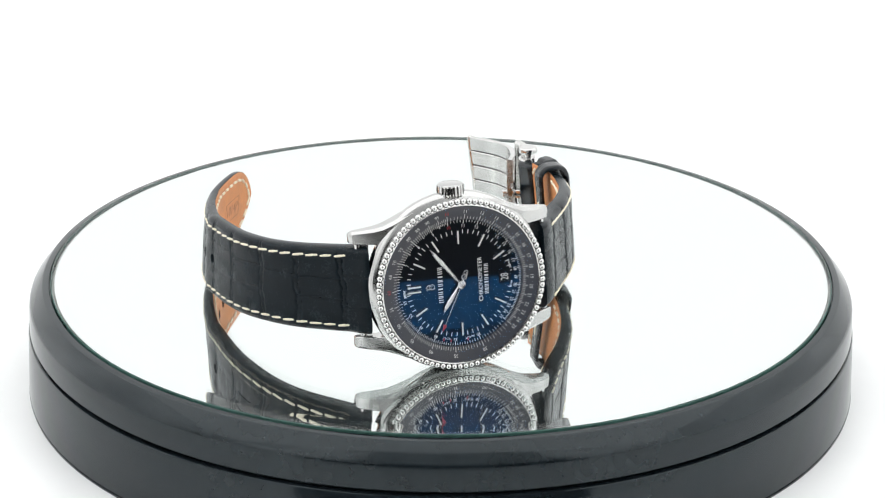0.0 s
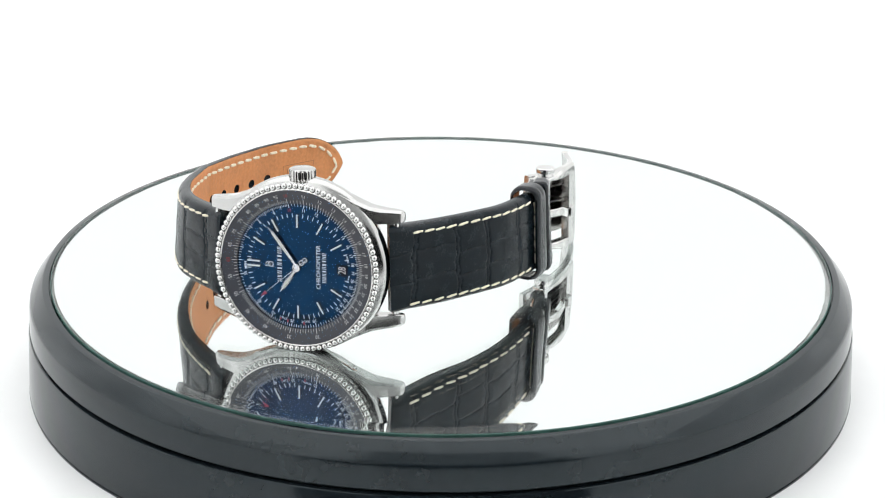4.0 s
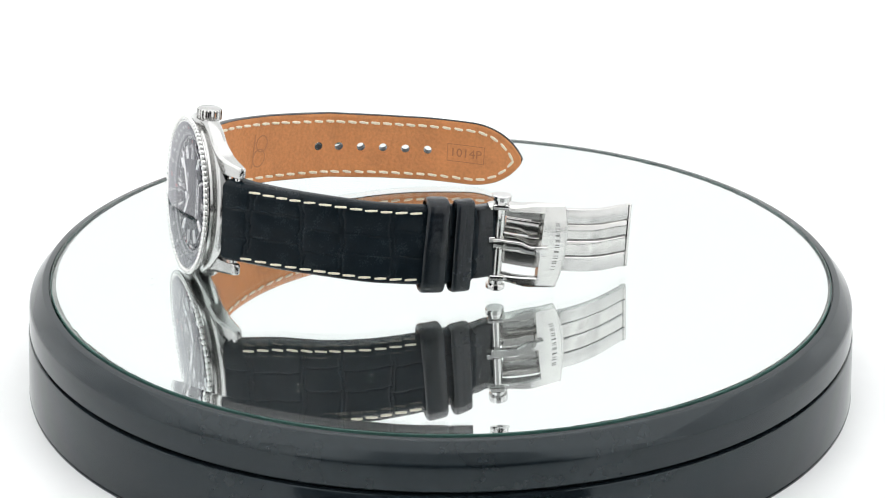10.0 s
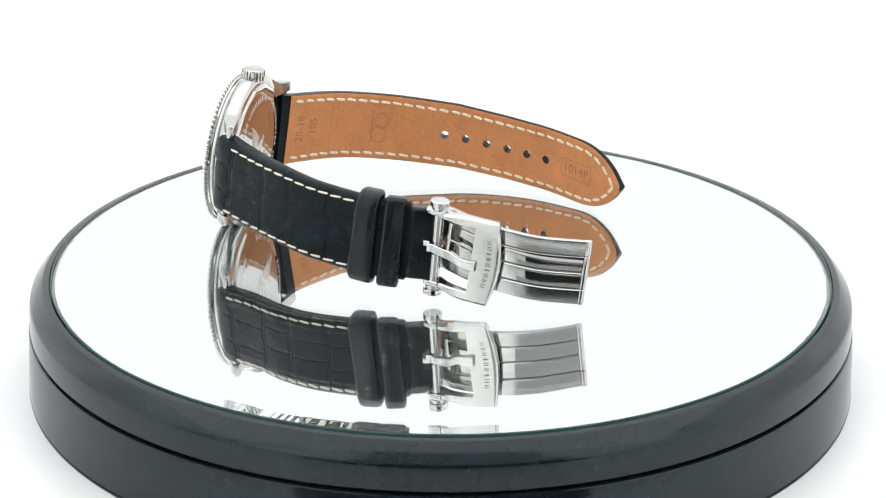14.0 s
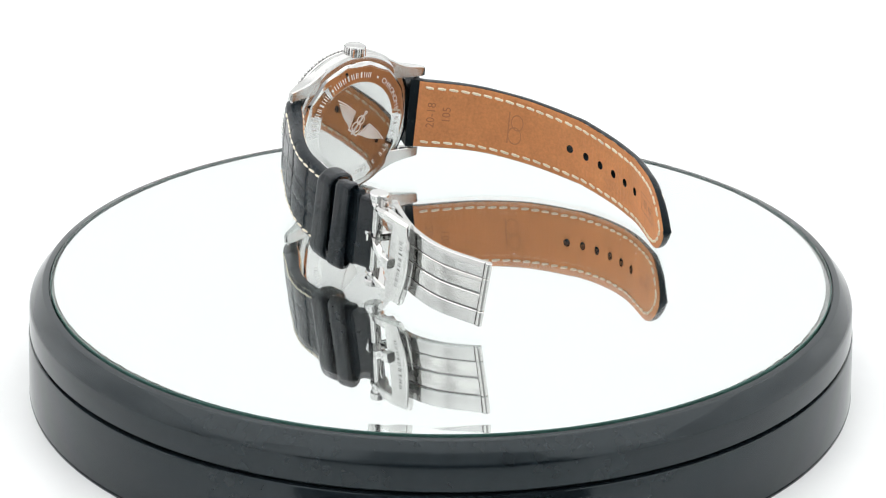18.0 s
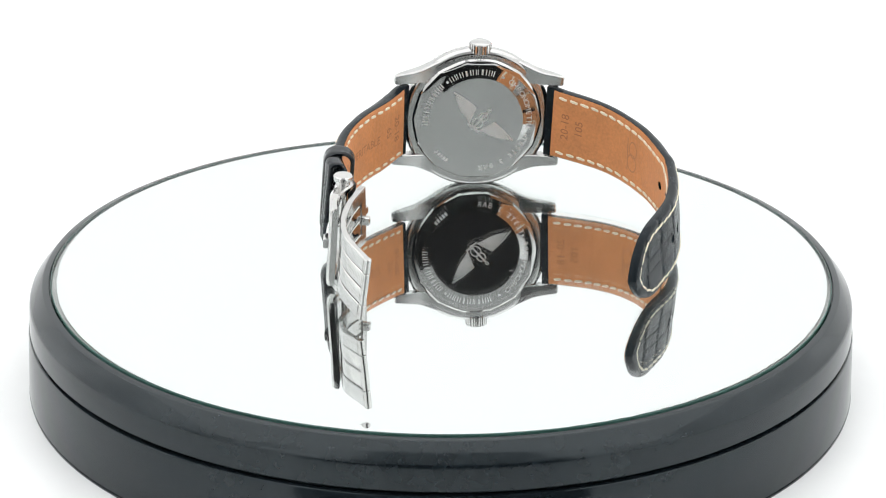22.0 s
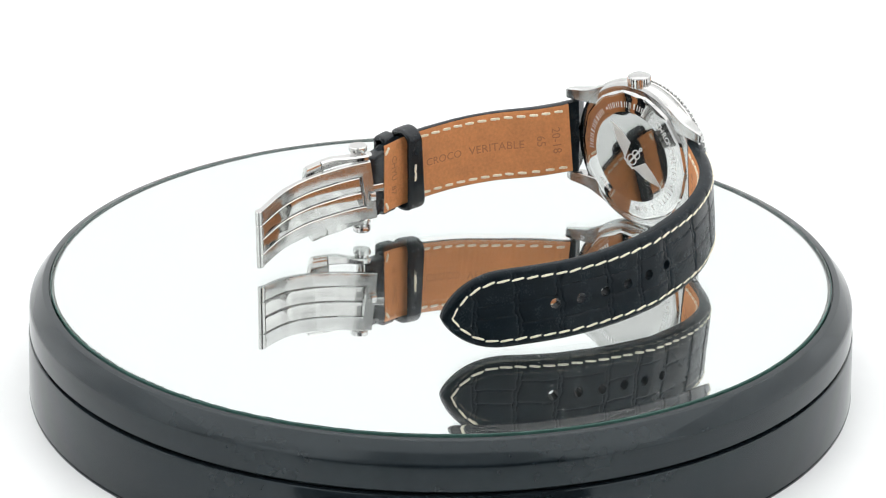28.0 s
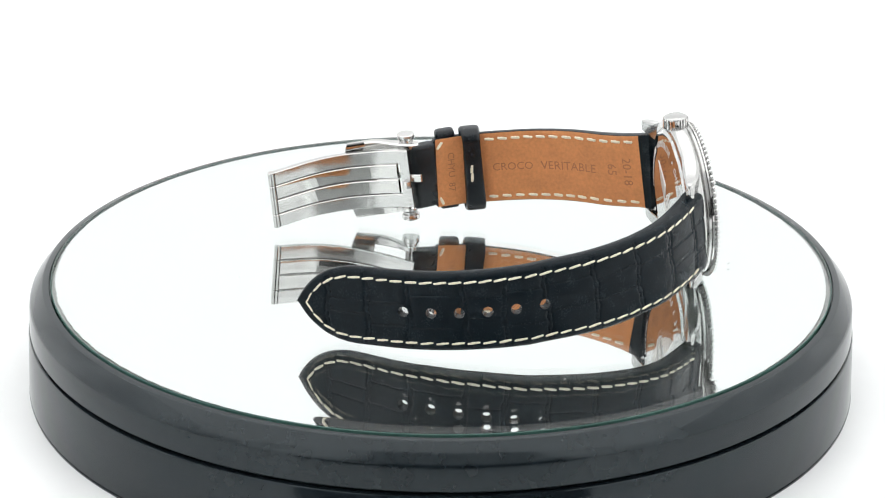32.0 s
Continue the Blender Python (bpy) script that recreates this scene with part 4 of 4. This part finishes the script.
def short_strap():
    total = SHORT.length
    skin, th = strap("short_strap", SHORT, short_width, total, "short black crocodile strap end carrying the clasp", 8, (), (4.2, total - 5.6), 1.0)
    k2 = SHORT.near(24.6, 0.5) - 0.9
    for side in (1, -1):
        p = edge_path(short_width, total, 5.2, k2 - 6.5, 1.55, side)
        sew(SHORT, p, skin, lambda s: th(s) / 2 + 0.10)
        sew(SHORT, p, skin, lambda s: -th(s) / 2 - 0.40)
        sew(SHORT, [(total - 7.2, side * 8.6), (total - 6.0, side * 6.6)], skin, lambda s: -th(s) / 2 - 0.40, 2.3)
    sew(SHORT, [(k2 - 4.5, -7.4), (k2 - 4.5, 7.4)], skin, lambda s: th(s) / 2 + 0.10, 2.9)
    keeper(SHORT, k2 - 5.9, k2 - 0.8, skin, "free_keeper", "loose black leather keeper loop", 1.9)
    keeper(SHORT, k2 + 0.6, k2 + 5.1, skin, "fixed_keeper", "sewn-in black leather keeper loop", -1.6, 2.9)
    # the strap folds round the clasp bar in a padded loop
    fold = []
    for k in range(25):
        f = k / 24
        sv = total - 5.4 + 6.3 * f
        near = max(0.0, 1 - f * 5) ** 2
        far = max(0.0, (f - 0.72) / 0.28)
        half = 1.75 * math.sqrt(max(0.01, 1 - far * far)) * (1 - 0.25 * near)
        ring = []
        for x, y in rounded(2 * 8.55, 2 * half, min(0.9, half * 0.85), 5):
            crease = -0.16 * sum(math.exp(-((x - c) / 0.22) ** 2) for c in (-5.4, -1.1, 2.9, 6.2))
            ring.append(SHORT.at(sv, x, y * (1 + crease / max(0.6, half)) - 0.35))
        fold.append(ring)
    part("strap_fold", loft(fold), KEEPER_HIDE, skin, "black leather fold round the clasp bar", angle=50)
    sew(SHORT, [(k2 - 3.0, 2.4), (k2 - 3.0, -2.2)], skin, lambda s: -th(s) / 2 - 3.05, 2.3)
    hgt = lambda s: -th(s) / 2 - 0.285
    along = lambda cs, cw: (lambda x, y, z: SHORT.at(cs - x, cw + y, hgt(cs - x) - z))
    across = lambda cs, cw: (lambda x, y, z: SHORT.at(cs - y, cw - x, hgt(cs - y) - 0.02 - z))
    for bm in (glyphs("CROCO", 2.9, along(38.5, 0), None, 0.03), glyphs("VERITABLE", 3.12, along(23.7, 0), None, 0.03), glyphs("20-18", 3.2, across(8.1, 0), None, 0.03),
               glyphs("65", 3.2, across(12.1, 0.4), None, 0.03), glyphs("CHYU  87", 2.5, across(total - 9.4, 0), None, 0.03)):
        part("stamped_lettering", bm, STAMP, skin, "darker brown stamped lettering", smooth=False)


long_strap()
short_strap()


# ---- folding clasp ----
BAR = Vector((21.4, 12.2, 13.1))
FRAME_LINE = Ribbon([(21.9, 9.1, 13.1), BAR, (21.9, 16.0, 12.7), (21.3, 21.0, 12.1), (19.35, 28.0, 11.2)], (2.6, 3.5), 1)
BLADE_LINE = Ribbon([(16.7, 10.6, 14.2), (17.5, 15.5, 13.6), (17.9, 21.0, 12.8), (17.3, 28.0, 11.8), (14.4, 35.5, 10.6), (8.1, 43.5, 9.3)], (2.6, 4.0), 1)


def strip(rib, s0, s1, w0, w1, t, h=0.0, n=40, bend=None, c=0.18):
    """A bevelled metal band along a ribbon."""
    secs = []
    for k in range(n + 1):
        s = s0 + (s1 - s0) * k / n
        a, b = w0, w1
        if bend:
            a, b = bend(s, w0, w1)
        z = h
        secs.append([rib.at(s, w, z + d) for w, d in ((a, -t / 2 + c), (a + c, -t / 2), ((a + b) / 2, -t / 2 - min(0.12, (b - a) * 0.03)), (b - c, -t / 2), (b, -t / 2 + c), (b, t / 2 - c), (b - c, t / 2), ((a + b) / 2, t / 2 + min(0.12, (b - a) * 0.03)), (a + c, t / 2), (a, t / 2 - c))])
    return loft(secs)


def join(bms):
    out = bmesh.new()
    for b in bms:
        me = bpy.data.meshes.new("t")
        b.to_mesh(me)
        b.free()
        out.from_mesh(me)
        bpy.data.meshes.remove(me)
    return out


def clasp():
    bar_s = FRAME_LINE.near(BAR.x, BAR.y)
    L = FRAME_LINE.length
    p, t, v, n = FRAME_LINE.frame_at(bar_s)
    m = Matrix((n, t, v)).transposed().to_4x4()
    m.translation = p * MM
    m = m @ Matrix.Scale(MM, 4)
    # frame with its window: two arms and the curved end plate
    arms = []
    for side in (1, -1):
        secs = []
        for k in range(19):
            f = k / 18
            at = bar_s - 2.2 + 12.4 * f
            top, low = 1.12 - 0.5 * max(0.0, 1 - f * 6) ** 2, -1.0 - 1.7 * (1 - f) ** 1.3 + 1.2 * max(0.0, 1 - f * 6) ** 2
            g = min(1.0, max(0.0, (f - 0.32) / 0.5))
            out = 9.25 + 0.85 * g * g * (3 - 2 * g)
            secs.append([FRAME_LINE.at(at, side * w, z) for w, z in ((7.7, low + 0.3), (8.0, low), (out - 0.4, low), (out, low + 0.4), (out, top - 0.6), (out - 0.6, top), (8.0, top), (7.7, top - 0.3))])
        arms.append(loft(secs))
    secs = []
    for k in range(25):
        s = bar_s + 9.7 + (L - bar_s - 9.7) * k / 24
        row = []
        q = (k / 24) ** 3
        across = [-10.1, -9.5] + [-8.6 + 17.2 * j / 16 for j in range(17)] + [9.5, 10.1]
        for w in across:
            back = 1.7 * q * (w / 10.1) ** 2
            row.append(FRAME_LINE.at(s - back, w, 1.12 - 0.6 * max(0.0, (abs(w) - 9.5) / 0.6) - 0.45 * max(0.0, (k - 21) / 3) ** 2))
        for w in reversed(across):
            back = 1.7 * q * (w / 10.1) ** 2
            row.append(FRAME_LINE.at(s - back, w, -0.75 + 0.3 * max(0.0, (abs(w) - 9.5) / 0.6)))
        secs.append(row)
    plate = loft(secs)
    frame_ob = part("buckle_frame", join(arms + [plate]), FRAME_STEEL, WATCH, "polished steel clasp frame with open window", angle=30)
    blocks = bars(word_blocks(9, 1.15, 1.3, 0.55), lambda x, y, z: FRAME_LINE.at(L - 2.6 - y - 1.7 * (x / 10.1) ** 2, x, 1.13 + z), None, 0.04)
    part("engraved_blocks", blocks, ETCH, frame_ob, "engraved marks", smooth=False)
    # bar with two push buttons
    part("bar", lathe([(0, -9.5), (1.25, -9.5), (1.25, -1.6), (0.9, -1.5), (0.9, 1.5), (1.25, 1.6), (1.25, 9.5), (0, 9.5)], 32, m), STEEL, frame_ob, "polished cross bar")
    for side in (1, -1):
        mm = m @ (pose(0, 0, 0) if side == 1 else pose(0, 0, 0, 180))
        part("push_button", lathe([(0, 9.2), (1.75, 9.2), (1.75, 10.0), (2.15, 10.05), (2.25, 10.3), (2.25, 11.2), (2.05, 11.42), (0, 11.45)], 40, mm), STEEL, frame_ob, "round polished push button")
        # block of the arm that holds the bar
        part("arm_eye", box(-1.9, 1.7, -2.0, 1.9, 7.85, 9.3, 0.5, 3, mm), STEEL, frame_ob, "bevelled end block of the arm", angle=25)
    # tang
    step = lambda at, w0, w1: (w0 - 1.0 * min(1.0, max(0.0, (at - bar_s - 4.6) / 2.6)), w1 - 1.0 * min(1.0, max(0.0, (at - bar_s - 4.6) / 2.6)))
    tang = [strip(FRAME_LINE, bar_s - 1.7, bar_s + 8.6, -1.0, 1.0, 1.4, 1.1, 30, step), strip(FRAME_LINE, bar_s + 8.3, bar_s + 10.9, -2.15, 0.15, 1.3, 1.55, 6),
            strip(FRAME_LINE, bar_s - 2.6, bar_s - 1.2, 0.2, 1.5, 1.5, 0.8, 4)]
    part("tang", join(tang), STEEL, frame_ob, "stepped steel tang")
    # folded blades
    B = BLADE_LINE.length
    outer = [strip(BLADE_LINE, 0.8, B - 0.7, 4.05, 7.55, 1.35, 0), strip(BLADE_LINE, 0.8, B - 0.7, -7.55, -4.05, 1.35, 0), strip(BLADE_LINE, 0.0, 2.4, -7.55, 7.55, 1.35, 0, 4)]
    blade = part("outer_blade", join(outer), FILM_STEEL, WATCH, "curved outer clasp blade under wrinkled clear film", angle=30)
    inner = [strip(BLADE_LINE, 3.3, B - 0.7, 0.18, 3.8, 1.25, -0.05), strip(BLADE_LINE, 3.3, B - 0.7, -3.8, -0.18, 1.25, -0.05)]
    part("inner_blade", join(inner), STEEL_CLASP, blade, "curved polished inner clasp blade", angle=30)
    part("blade_core", strip(BLADE_LINE, 9.0, B - 0.9, -4.3, 4.3, 0.3, 0.0), ETCH, blade)
    p, t, v, n = BLADE_LINE.frame_at(B)
    m2 = Matrix((n, t, v)).transposed().to_4x4()
    m2.translation = p * MM
    m2 = m2 @ Matrix.Scale(MM, 4)
    for a, b in ((-7.6, -4.0), (-3.9, 3.9), (4.0, 7.6)):
        part("hinge_knuckle", lathe([(0, a), (0.72, a), (0.84, a + 0.12), (0.84, b - 0.12), (0.72, b), (0, b)], 24, m2), STEEL_CLASP, blade, "hinge knuckle")
    part("link_tab", strip(BLADE_LINE, -2.6, 1.2, -1.0, 1.0, 0.9, 0.3, 6), STEEL_CLASP, blade, "narrow steel tab")
    # link from the blade's root through the strap end to the bar
    part("link", join([box(-6.5, -0.4, -1.7, 0.0, -1.0, 1.0, 0.25, 2, m)]), STEEL, frame_ob, "small steel link")


clasp()


def motions():
    steps = [k / 2 for k in range(65)]
    rows = [(t, pose(0, 0, 0, 0, 0, spin(t))) for t in steps]
    walk(WATCH, rows)
    walk(PLATTER, rows)
    walk(SECONDS, [(t, FACE_TURN @ pose(0, 0, 0, 0, 0, -(295.7 + 6 * t))) for t in steps])


motions()
